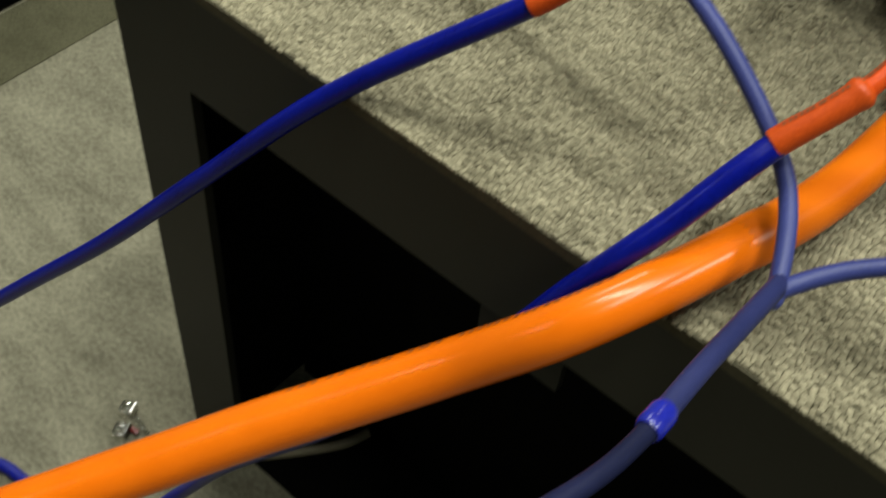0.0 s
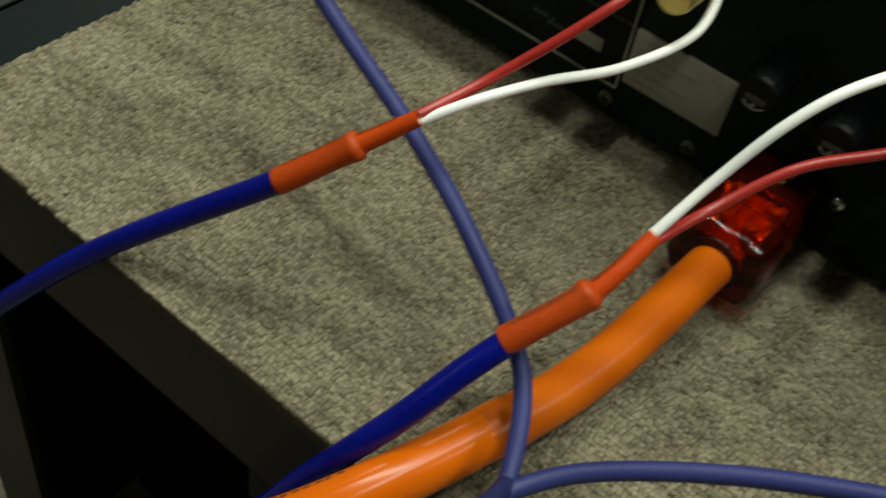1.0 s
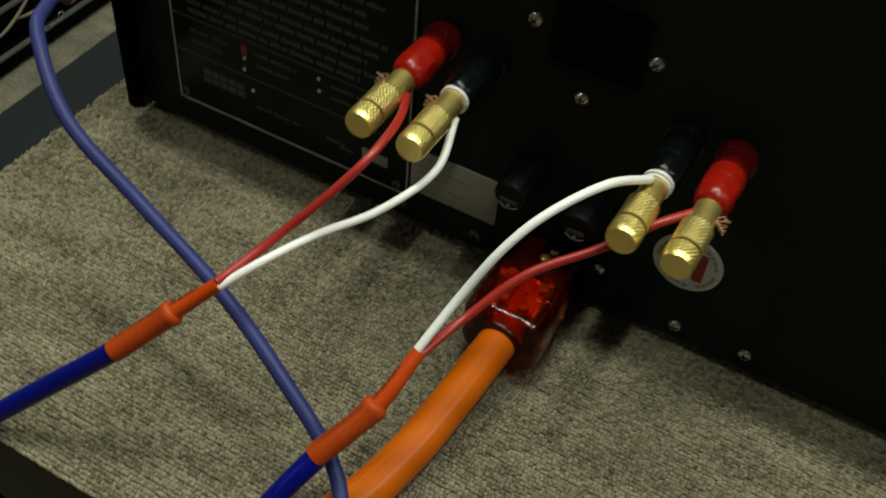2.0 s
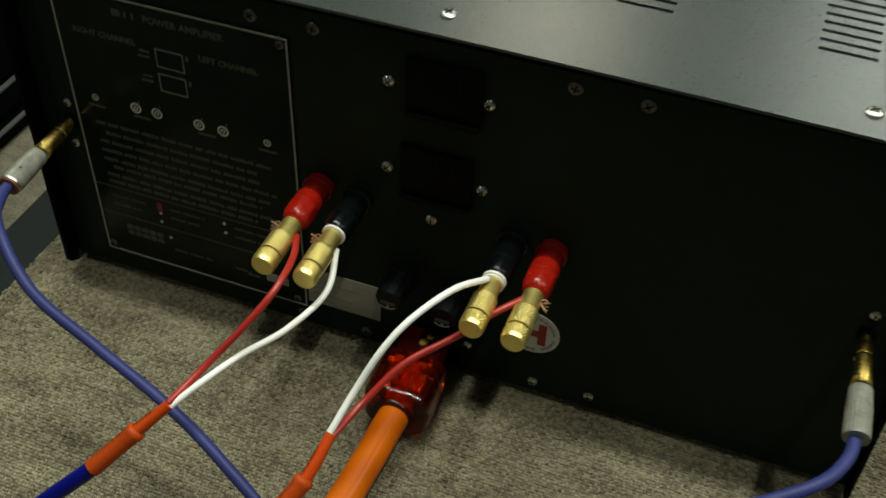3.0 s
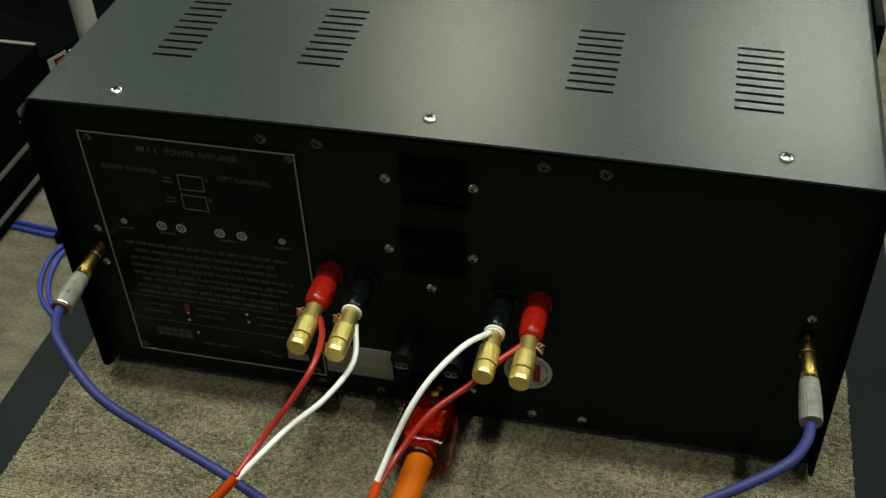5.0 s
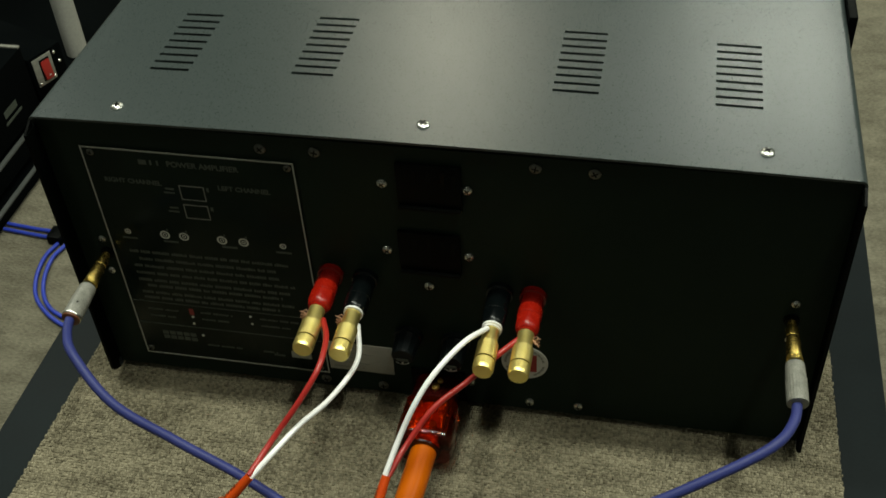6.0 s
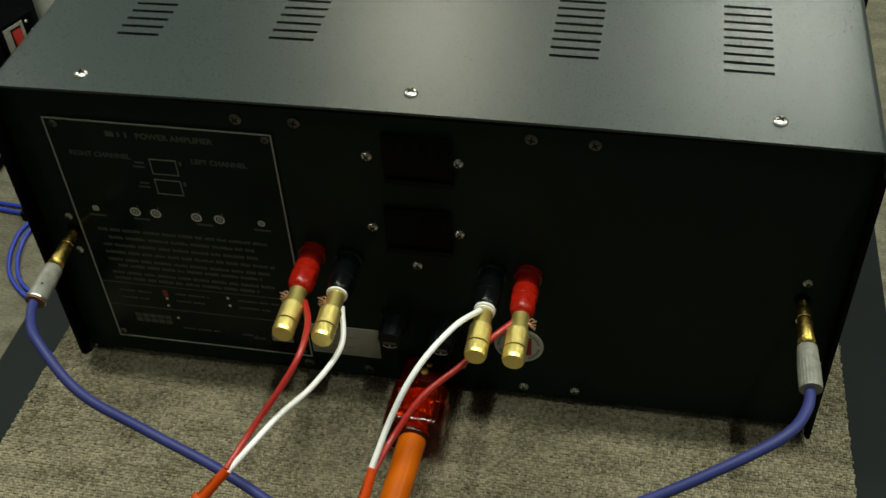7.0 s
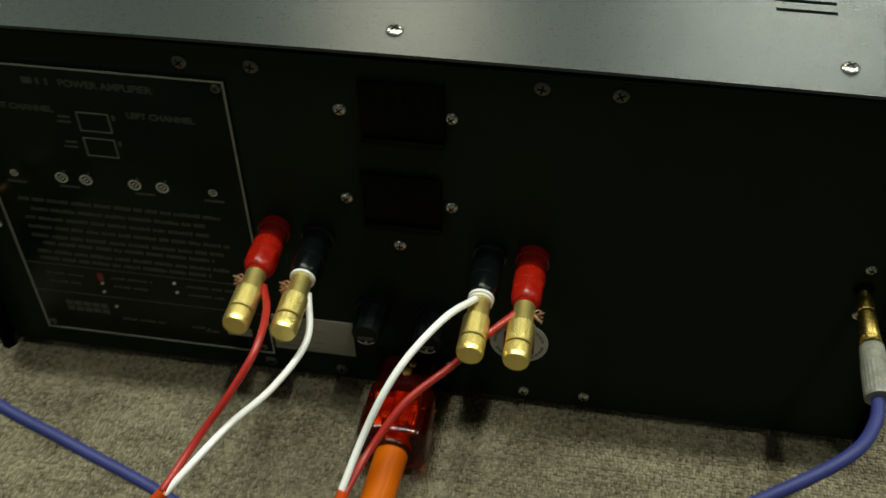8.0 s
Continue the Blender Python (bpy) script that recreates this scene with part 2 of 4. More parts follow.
M_WOOD = mat("brown_wood", (0.06, 0.025, 0.012), (0.11, 0.05, 0.025), 0.6, scale=60, fine=600, stretch=(1, 6, 1))
M_IVORY = mat("ivory_cord", (0.15, 0.125, 0.08), (0.21, 0.175, 0.115), 0.55, bump=0.06)
M_DIFFUSER = mat("lamp_housing_white", (0.7, 0.7, 0.66), (0.8, 0.8, 0.76), 0.6, bump=0)


# ---- mesh helpers ----
def part(name, bm, material, parent, label=""):
    mesh = bpy.data.meshes.new(name)
    bm.to_mesh(mesh)
    bm.free()
    mesh.materials.append(material)
    ob = new(name, mesh)
    ob.parent = parent
    return tagged(ob, label=label)


def thing(name, label, category, at=(0, 0, 0), group="", kind=""):
    ob = new(name)
    ob.empty_display_size = 0.02
    ob.location = at
    return tagged(ob, label, category, group, kind)


def shade(bm, angle=40):
    for f in bm.faces:
        f.smooth = True
    limit = radians(angle)
    for e in bm.edges:
        e.smooth = len(e.link_faces) == 2 and e.calc_face_angle(0) < limit
    return bm


def box(x0, x1, y0, y1, z0, z1, bevel=0.0, bm=None, segments=2):
    bm = bm or bmesh.new()
    made = bmesh.ops.create_cube(bm, size=1, matrix=Matrix.LocRotScale(((x0 + x1) / 2, (y0 + y1) / 2, (z0 + z1) / 2), None, (x1 - x0, y1 - y0, z1 - z0)))
    if bevel:
        edges = list({e for v in made["verts"] for e in v.link_edges})
        bmesh.ops.bevel(bm, geom=edges, offset=bevel, segments=segments, affect="EDGES", profile=0.6)
    return shade(bm)


def lathe(profile, sides=28, facet=None, bm=None):
    """A turned body along -y from (distance, radius) pairs; facet(n) scales the radius round it."""
    bm = bm or bmesh.new()
    rings = []
    for d, r in profile:
        ring = []
        for n in range(sides):
            a = 2 * math.pi * n / sides
            k = r * (facet(n, d) if facet else 1)
            ring.append(bm.verts.new((k * math.cos(a), -d, k * math.sin(a))))
        rings.append(ring)
    for a, b in zip(rings, rings[1:]):
        for n in range(sides):
            bm.faces.new((a[n], a[(n + 1) % sides], b[(n + 1) % sides], b[n]))
    bm.faces.new(list(reversed(rings[0])))
    bm.faces.new(rings[-1])
    bmesh.ops.recalc_face_normals(bm, faces=bm.faces)
    return shade(bm, 28)


def smooth_path(points, per=10):
    """Catmull-Rom through points given in decimetres, in metres."""
    c = [Vector(p) * 0.1 for p in points]
    c = [2 * c[0] - c[1], *c, 2 * c[-1] - c[-2]]
    out = []
    for i in range(1, len(c) - 2):
        a, b, d, e = c[i - 1 : i + 3]
        for k in range(per):
            u = k / per
            out.append(0.5 * (2 * b + (d - a) * u + (2 * a - 5 * b + 4 * d - e) * u * u + (3 * b - a - 3 * d + e) * u**3))
    return [*out, c[-2]]


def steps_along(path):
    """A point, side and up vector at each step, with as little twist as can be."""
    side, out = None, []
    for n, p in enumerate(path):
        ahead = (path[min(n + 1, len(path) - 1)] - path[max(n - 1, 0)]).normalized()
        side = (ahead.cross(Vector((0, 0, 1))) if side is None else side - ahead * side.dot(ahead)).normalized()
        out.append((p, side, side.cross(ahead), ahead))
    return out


def sweep(path, radius, sides=14, bm=None, wobble=0.0):
    """A round cord along a path; radius is a number or a function of 0..1."""
    bm = bm or bmesh.new()
    rings, last = [], len(path) - 1
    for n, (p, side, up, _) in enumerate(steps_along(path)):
        r = radius(n / last) if callable(radius) else radius
        r *= 1 + wobble * noise.noise(p * 60)
        rings.append([bm.verts.new(p + r * (math.cos(a) * side + math.sin(a) * up)) for a in (2 * math.pi * k / sides for k in range(sides))])
    for a, b in zip(rings, rings[1:]):
        for k in range(sides):
            bm.faces.new((a[k], a[(k + 1) % sides], b[(k + 1) % sides], b[k]))
    bm.faces.new(list(reversed(rings[0])))
    bm.faces.new(rings[-1])
    bmesh.ops.recalc_face_normals(bm, faces=bm.faces)
    return shade(bm, 50)


def lettering(text, height, material, parent, at, label=""):
    """Text on the rear plate, facing -y, its left foot at the given place."""
    curve = bpy.data.curves.new("lettering", "FONT")
    curve.body, curve.size, curve.extrude, curve.offset = text, height / 0.7, 0.00006, 0.00010
    ob = new("lettering", curve)
    mesh = bpy.data.meshes.new_from_object(ob)
    bpy.data.objects.remove(ob)
    mesh.materials.clear()
    mesh.materials.append(material)
    ob = new("lettering", mesh)
    ob.parent = parent
    ob.matrix_local = pose(at[0], at[1], at[2], 90)
    return tagged(ob, label=label)


# ---- the room ----
def slab(name, x0, x1, y0, y1, z0, z1, material, label, category):
    ob = part(name, box(x0, x1, y0, y1, z0, z1), material, None)
    return tagged(ob, label, category, kind="structure")


X0, X1, Y0, Y1 = -3.0, 3.0, -3.0, 4.2
slab("floor", X0, X1, Y0, Y1, FLOOR - 0.05, FLOOR, M_FLOOR, "beige low-pile carpet floor of the room", "floor")
slab("ceiling", X0, X1, Y0, Y1, CEILING, CEILING + 0.08, M_CEIL, "plain grey ceiling with lamp fittings", "ceiling")
slab("wall_west", X0 - 0.1, X0, Y0 - 0.1, Y1 + 0.1, FLOOR - 0.05, CEILING + 0.08, M_WALL, "plain dark grey painted wall", "wall")
slab("wall_east", X1, X1 + 0.1, Y0 - 0.1, Y1 + 0.1, FLOOR - 0.05, CEILING + 0.08, M_WALL, "plain dark grey painted wall", "wall")
slab("wall_south", X0, X1, Y0 - 0.1, Y0, FLOOR - 0.05, CEILING + 0.08, M_WALL, "plain dark grey painted wall", "wall")
slab("wall_north", X0, X1, Y1, Y1 + 0.1, FLOOR - 0.05, CEILING + 0.08, M_WALL, "plain dark grey painted wall", "wall")

for x, y, turn, wide, long, power, colour in FIXTURES:
    # Each lamp gets an unseen fitting, the added fill lamps too.
    fitting = thing("ceiling_light", "unseen ceiling lamp fitting, white metal with a long tray", "ceiling light", (x, y, CEILING), "ceiling lights")
    fitting.rotation_euler = (0, 0, radians(turn))
    w, h = wide / 2 + 0.03, long / 2 + 0.02
    part("tray", box(-w, w, -h, h, -0.03, 0.0, 0.004), M_DIFFUSER, fitting)
    for k in (-1, 1):
        part("side_rail", box(k * w - 0.006, k * w + 0.006, -h, h, -0.06, -0.0301), M_DIFFUSER, fitting)


# ---- the stand ----
def build_stand():
    stand = thing("equipment_stand", "low black wooden equipment stand with open front", "stand", (0, 0, FLOOR))
    up = -FLOOR
    xl, xr, yf, yb = -0.2365, 0.2350, -0.1500, 0.40
    part("top_board", box(xl, xr, yf + 0.0047, yb, up - 0.0261, up - 0.006, 0.0005), M_BOARD, stand)
    # The front frame is one plate with the opening cut through it.
    bm = bmesh.new()
    xs, zs, ys = (xl, xl + 0.0355, xr - 0.0355, xr), (0.0, up - 0.0512, up - 0.006), (yf + 0.0002, yf + 0.0044)
    grid = {(a, b, c): bm.verts.new((x, y, z)) for a, x in enumerate(xs) for b, y in enumerate(ys) for c, z in enumerate(zs)}
    cells = [(0, 0), (0, 1), (1, 1), (2, 1), (2, 0)]
    for a, c in cells:
        for b in (0, 1):
            bm.faces.new([grid[p] for p in ((a, b, c), (a + 1, b, c), (a + 1, b, c + 1), (a, b, c + 1))])
        for da, dc, p, q in ((-1, 0, (a, c), (a, c + 1)), (1, 0, (a + 1, c), (a + 1, c + 1)), (0, -1, (a, c), (a + 1, c)), (0, 1, (a, c + 1), (a + 1, c + 1))):
            if (a + da, c + dc) not in cells:
                bm.faces.new([grid[k] for k in ((p[0], 0, p[1]), (q[0], 0, q[1]), (q[0], 1, q[1]), (p[0], 1, p[1]))])
    bmesh.ops.recalc_face_normals(bm, faces=bm.faces)
    part("front_frame", bm, M_FRAME, stand, "dull black painted front frame")
    part("back_rail", box(xl + 0.0356, xr - 0.0356, yb - 0.013, yb - 0.001, up - 0.0525, up - 0.0262, 0.0006), M_RAIL, stand)
    part("bracket", box(-0.0715, -0.0400, yf + 0.0005, yf + 0.0040, up - 0.0680, up - 0.0514, 0.0008), M_RAIL, stand)
    for x0, x1 in ((xl, xl + 0.0355), (xr - 0.0355, xr)):
        part("leg", box(x0, x1, yb - 0.013, yb - 0.0005, 0, up - 0.0262, 0.0006), M_FRAME, stand)
    # Added black panels stand in for the shade at the open sides.
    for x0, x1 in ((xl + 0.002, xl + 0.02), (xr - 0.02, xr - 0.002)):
        part("side_shade_panel", box(x0, x1, yf + 0.0046, yb - 0.0132, 0.011, up - 0.0262, 0.0008), M_SHADE_BLACK, stand)
    # Added black boards stand in for the shade behind and below the opening.
    part("shade_board", box(xl + 0.0202, xr - 0.0202, -0.088, -0.080, 0.0046, up - 0.0262), M_SHADE_BLACK, stand, "matt black board standing for the shade inside the stand")
    part("floor_shade_board", box(xl + 0.0360, xr - 0.0202, yf + 0.0046, yb - 0.016, 0.0, 0.0042), M_SHADE_BLACK, stand, "matt black board standing for the shade on the floor inside")


build_stand()


# ---- the amplifier ----
AX0, AX1, AZ0, AZ1 = -0.1850, 0.1872, 0.0010, 0.1764
AY0, AY1 = -0.0025, 0.282


def crown(x):
    """The top sheet bows up a little in the middle."""
    return AZ1 + 0.0005 - 0.0018 * ((x - 0.02) / 0.19) ** 2


def cover_sheet():
    """The top sheet with its slots, and the two sides folded down from it."""
    bm = bmesh.new()
    # left, right, first slot, spacing
    groups = [(-0.1420, -0.1220, 0.0418, 0.00628), (-0.0712, -0.0506, 0.0447, 0.00625), (0.0529, 0.0738, 0.0450, 0.00625), (0.1255, 0.1460, 0.0432, 0.00618)]
    slots = [(x0, x1, y + d * n - 0.0010, y + d * n + 0.0010) for x0, x1, y, d in groups for n in range(9)]
    r = 0.0028
    xs = sorted({AX0 + r, AX1 - r, -0.165, -0.095, -0.025, 0.0, 0.025, 0.1, 0.165, *(v for s in slots for v in s[:2])})
    ys = sorted({AY0, AY1, *(v for s in slots for v in s[2:])})
    verts = {}

    def vert(x, y, z=None):
        z = crown(x) if z is None else z
        key = (round(x, 6), round(y, 6), round(z, 6))
        if key not in verts:
            verts[key] = bm.verts.new((x, y, z))
        return verts[key]

    for xa, xb in zip(xs, xs[1:]):
        for ya, yb in zip(ys, ys[1:]):
            if any(x0 <= (xa + xb) / 2 <= x1 and y0 <= (ya + yb) / 2 <= y1 for x0, x1, y0, y1 in slots):
                continue
            bm.faces.new((vert(xa, ya), vert(xb, ya), vert(xb, yb), vert(xa, yb)))
    for s, edge in ((-1, AX0), (1, AX1)):
        top = crown(edge - s * r)
        fold = [(edge - s * r * (1 - math.sin(a)), top - r * (1 - math.cos(a))) for a in (math.pi / 2 * k / 4 for k in range(5))] + [(edge, AZ0)]
        for (x, z), (x2, z2) in zip(fold, fold[1:]):
            for ya, yb in zip(ys, ys[1:]):
                f = (vert(x, ya, z), vert(x, yb, z), vert(x2, yb, z2), vert(x2, ya, z2))
                bm.faces.new(f if s < 0 else tuple(reversed(f)))
    bmesh.ops.recalc_face_normals(bm, faces=bm.faces)
    return shade(bm, 30)


def screw_head(radius, domed, material, parent, at, axis="y", spin=0.0):
    """A cross-slot screw head, facing -y or up."""
    bm = bmesh.new()
    r = radius
    lathe([(0, r), (domed * 0.4, r * 0.97), (domed * 0.75, r * 0.78), (domed * 0.93, r * 0.5), (domed, r * 0.12)], 20, bm=bm)
    ob = part("screw", bm, material, parent)
    cross = bmesh.new()
    for k in (0, 1):
        w, long = r * 0.12, r * 0.56
        a, b = (long, w) if k else (w, long)
        box(-a, a, -domed * (1.05 + 0.02 * k), -domed * 0.70, -b, b, bm=cross)
    part("cross_slot", cross, M_HOLE, ob)
    ob.matrix_local = pose(*at, -90 if axis == "z" else 0, 0 if axis == "z" else spin, spin if axis == "z" else 0)
    return ob


def build_amplifier():
    amp = thing("power_amplifier", "black steel power amplifier with slotted top, seen from behind", "amplifier")
    cover = part("top_cover", cover_sheet(), M_COVER, amp, "dark grey enamelled steel cover with slots")
    thick = cover.modifiers.new("thickness", "SOLIDIFY")
    thick.thickness, thick.offset = 0.0012, -1
    for x, y, spin in ((-0.1449, 0.0088, 12), (0.0, 0.0110, 63), (0.1473, 0.0112, 31)):
        screw_head(0.0031, 0.0016, M_SCREW, amp, (x, y, crown(x)), "z", spin)
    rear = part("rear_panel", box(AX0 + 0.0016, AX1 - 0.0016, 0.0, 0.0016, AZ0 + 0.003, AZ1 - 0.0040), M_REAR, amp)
    part("chassis", box(AX0 + 0.003, AX1 - 0.003, 0.0022, AY1 - 0.002, AZ0 + 0.004, 0.07), M_HOLE, amp)
    for x0, x1 in ((AX0 + 0.0001, AX0 + 0.0013), (AX1 - 0.0013, AX1 - 0.0001)):
        outline = [(-0.0026, AZ1 - 0.0035), (-0.0100, 0.1690), (-0.0100, 0.0075), (-0.0085, 0.0050), (-0.0026, 0.0012)]
        bm = bmesh.new()
        ends = [[bm.verts.new((x, y, z)) for y, z in outline] for x in (x0, x1)]
        bm.faces.new(ends[0])
        bm.faces.new(list(reversed(ends[1])))
        for k in range(5):
            bm.faces.new((ends[0][k], ends[1][k], ends[1][(k + 1) % 5], ends[0][(k + 1) % 5]))
        bmesh.ops.recalc_face_normals(bm, faces=bm.faces)
        part("side_flange", bm, M_HOLE, amp, "black folded side flange")
        inward = x1 + 0.00005 if x0 < 0 else x0 - 0.00045
        part("flange_return", box(inward, inward + 0.0004, -0.0099, -0.0002, 0.008, 0.1690), M_HOLE, amp, "black inner fold of the flange")
    # Added black sheet gives the slots their dark inside.
    part("slot_dark_sheet", box(AX0 + 0.006, AX1 - 0.006, 0.030, 0.115, AZ1 - 0.0095, AZ1 - 0.0070), M_SHADE_BLACK, amp, "black sheet added under the slots to darken them")
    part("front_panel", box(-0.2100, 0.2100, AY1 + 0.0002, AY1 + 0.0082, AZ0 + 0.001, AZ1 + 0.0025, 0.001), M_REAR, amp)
    part("side_fin", box(AX1 + 0.0002, AX1 + 0.0045, 0.122, 0.270, 0.03, AZ1 + 0.0012, 0.001), M_HOLE, amp, "black side fin")
    for x in (-0.14, 0.14):
        for y in (0.05, 0.24):
            foot = part("foot", lathe([(0, 0.011), (0.0055, 0.0125), (0.0085, 0.0125)], 20), M_HOLE, amp)
            foot.matrix_local = pose(x, y, 0.0085 + 0.0003, 90)

    # Rear screws: dull ones along the edges, bright ones round the sockets.
    for x, z in ((-0.0742, 0.1650), (-0.0485, 0.1656), (0.0512, 0.1666), (0.0769, 0.1664), (-0.062, 0.0095), (-0.030, 0.0095)):
        screw_head(0.0028, 0.0012, M_SCREW_DARK, amp, (x, 0, z), spin=(x * 9000) % 90)
    for x, z in ((-0.0186, 0.1508), (0.0206, 0.1509), (-0.0194, 0.1100), (0.0201, 0.1103), (-0.0002, 0.0884), (0.0492, 0.0099), (0.0747, 0.0108), (0.0180, 0.0204)):
        screw_head(0.0024, 0.0015, M_SCREW, amp, (x, 0, z), spin=(x * 7000) % 90)
    for x, z in ((-0.1697, 0.0982), (-0.1703, 0.0762), (0.1705, 0.1006), (0.1712, 0.0772)):
        screw_head(0.0021, 0.0010, M_SCREW, amp, (x, 0, z), spin=20)

    # Two recessed mains outlets.
    for z, x in ((0.1522, 0.0035), (0.1116, 0.0016)):
        socket = part("mains_outlet", box(x - 0.0150, x + 0.0150, -0.0022, 0.0, z - 0.0128, z + 0.0122, 0.0008), M_HOLE, amp, "black plastic mains outlet")
        for dx, dz, w, h in ((-0.0068, 0.0052, 0.0011, 0.0042), (0.0, 0.0062, 0.0011, 0.0042), (0.0066, 0.0052, 0.0011, 0.0042), (0.0116, 0.0046, 0.0009, 0.0040)):
            part("slot", box(x + dx - w, x + dx + w, -0.0025, -0.0022, z + dz - h, z + dz + h), M_SLOT, socket)
        part("lip", box(x - 0.0146, x + 0.0146, -0.0040, -0.0022, z - 0.0128, z - 0.0112, 0.0004), M_SLOT, socket)

    # Label plate with its printing.
    px0, px1, pz0, pz1 = -0.1644, -0.0592, 0.0155, 0.1588
    plate = part("label_plate", box(px0, px1, -0.0010, 0.0, pz0, pz1, 0.0002), M_PLATE, amp, "black printed specification plate")
    w = 0.00036
    for a in ((px0, px1, pz1 - 2 * w, pz1), (px0, px1, pz0, pz0 + 2 * w), (px0, px0 + 2 * w, pz0 + 2 * w, pz1 - 2 * w), (px1 - 2 * w, px1, pz0 + 2 * w, pz1 - 2 * w)):
        part("border", box(a[0], a[1], -0.00125, -0.0010, a[2], a[3]), M_PRINT, plate)
    for z, slope in ((0.0566, 0), (0.0400, 0)):
        part("rule", box(px0 + 0.001, px1 - 0.001, -0.0012, -0.0010, z - 0.0002, z + 0.0002), M_PRINT_DIM, plate)
    for x, z in ((-0.1597, 0.1554), (-0.0624, 0.1556), (-0.1616, 0.0192), (-0.0640, 0.0188)):
        ob = screw_head(0.0019, 0.0008, M_SCREW_DARK, plate, (x, -0.0010, z), spin=33)
    lettering("POWER AMPLIFIER", 0.0030, M_PRINT_DIM, plate, (-0.1222, -0.00108, 0.1506), "grey printed heading")
    lettering("RIGHT CHANNEL", 0.0026, M_PRINT_DIM, plate, (-0.1566, -0.00108, 0.1384), "grey printed words")
    lettering("LEFT CHANNEL", 0.0026, M_PRINT_DIM, plate, (-0.0990, -0.00108, 0.1388), "grey printed words")

    def bar(x0, x1, z, h=0.0009, material=M_PRINT_DIM):
        part("text_bar", box(x0, x1, -0.00115, -0.0010, z - h / 2, z + h / 2), material, plate)

    bar(-0.1362, -0.1322, 0.1520, 0.0028)
    bar(-0.1306, -0.1296, 0.1520, 0.0028)
    bar(-0.1272, -0.1262, 0.1520, 0.0028)
    for x0, z0 in ((-0.1188, 0.1308), (-0.1190, 0.1190)):
        x1, z1, k = x0 + 0.0126, z0 + 0.0088, 0.0002
        for a in ((x0, x1, z1 - 2 * k, z1), (x0, x1, z0, z0 + 2 * k), (x0, x0 + 2 * k, z0 + 2 * k, z1 - 2 * k), (x1 - 2 * k, x1, z0 + 2 * k, z1 - 2 * k)):
            part("box_outline", box(a[0], a[1], -0.00125, -0.0010, a[2], a[3]), M_SILK, plate)
        bar(x0 - 0.0075, x0 - 0.0030, z0 + 0.0060)
        bar(x0 - 0.0085, x0 - 0.0030, z0 + 0.0036)
        bar(x0 + 0.0138, x0 + 0.0150, z0 + 0.0072, 0.0022)
    for x, r in ((-0.1531, 0.0016), (-0.1333, 0.0026), (-0.1232, 0.0026), (-0.1033, 0.0026), (-0.0921, 0.0026), (-0.0719, 0.0017)):
        ring = bmesh.new()
        for a, b in ((r, r * 0.70), (r * 0.42, r * 0.24)):
            for n in range(20):
                t0, t1 = 2 * math.pi * n / 20, 2 * math.pi * (n + 1) / 20
                ring.faces.new([ring.verts.new((k * math.cos(t), -0.00112, k * math.sin(t))) for k, t in ((a, t0), (a, t1), (b, t1), (b, t0))])
        bmesh.ops.remove_doubles(ring, verts=ring.verts, dist=1e-6)
        bmesh.ops.recalc_face_normals(ring, faces=ring.faces)
        ob = part("printed_ring", ring, M_RING, plate)
        ob.location = (x, 0, 0.1063)
        if r > 0.002:
            bar(x + 0.0014, x + 0.0021, 0.1096, 0.0014)
    for x in (-0.1310, -0.1000, -0.0720, -0.1530):
        bar(x - 0.004, x + 0.004, 0.1020, 0.0010)
    rnd = random.Random(4)

    def line(x0, x1, z, h=0.0017):
        """One line of print too worn to read: word after word of short strokes."""
        bm, x = bmesh.new(), x0
        while x < x1:
            word = min(x + rnd.uniform(0.003, 0.0095), x1)
            while x < word:
                wide = rnd.uniform(0.0007, 0.0012)
                box(x, x + wide, -0.00115, -0.0010, z - h / 2, z + h / 2 * rnd.choice((1, 1, 1, 0.5)), bm=bm)
                x += wide + 0.00032
            x += 0.0010
        part("text_line", bm, M_PRINT_DIM, plate)

    for k, z in enumerate((0.0930, 0.0880, 0.0830, 0.0780, 0.0730, 0.0690, 0.0640, 0.0600)):
        line(-0.1555 + (0.004 if k in (1, 5) else 0.0), -0.0690 - rnd.random() * (0.012 if k != 5 else 0.05), z)
    for x0, x1, z in ((-0.1555, -0.1390, 0.0512), (-0.1555, -0.1400, 0.0462), (-0.1260, -0.1080, 0.0520), (-0.1260, -0.1110, 0.0470), (-0.0930, -0.0720, 0.0520), (-0.0930, -0.0760, 0.0470), (-0.1267, -0.1067, 0.0270), (-0.0949, -0.0870, 0.0268)):
        line(x0, x1, z, 0.0011)
    line(-0.0890, -0.0820, 0.0252, 0.0011)
    part("serial_tag", box(-0.0790, -0.0680, -0.0013, -0.0010, 0.0250, 0.0298), M_PRINT, plate, "small pale blank tag")
    part("red_mark", box(-0.1322, -0.1298, -0.0012, -0.0010, 0.0495, 0.0540), M_RED_PRINT, plate, "faded red printed mark")
    for x, z in ((-0.1310, 0.0480), (-0.1314, 0.0428), (-0.0980, 0.0530), (-0.0978, 0.0476), (-0.1280, 0.0341)):
        dot = lathe([(0, 0.0008), (0.0003, 0.0006)], 12)
        ob = part("rivet", dot, M_RING, plate)
        ob.location = (x, -0.0010, z)
    for row, z in enumerate((0.0335, 0.0300)):
        for k in range(5):
            bar(-0.1514 + k * 0.0040, -0.1514 + k * 0.0040 + 0.0033, z, 0.0026)

    # Paper serial label.
    tag = part("serial_label", box(-0.0584, -0.0230, -0.0006, 0.0, 0.0193, 0.0400, 0.0001), M_LABEL, amp, "aged paper serial label")
    for k in range(5):
        z = 0.0368 - 0.0037 * k
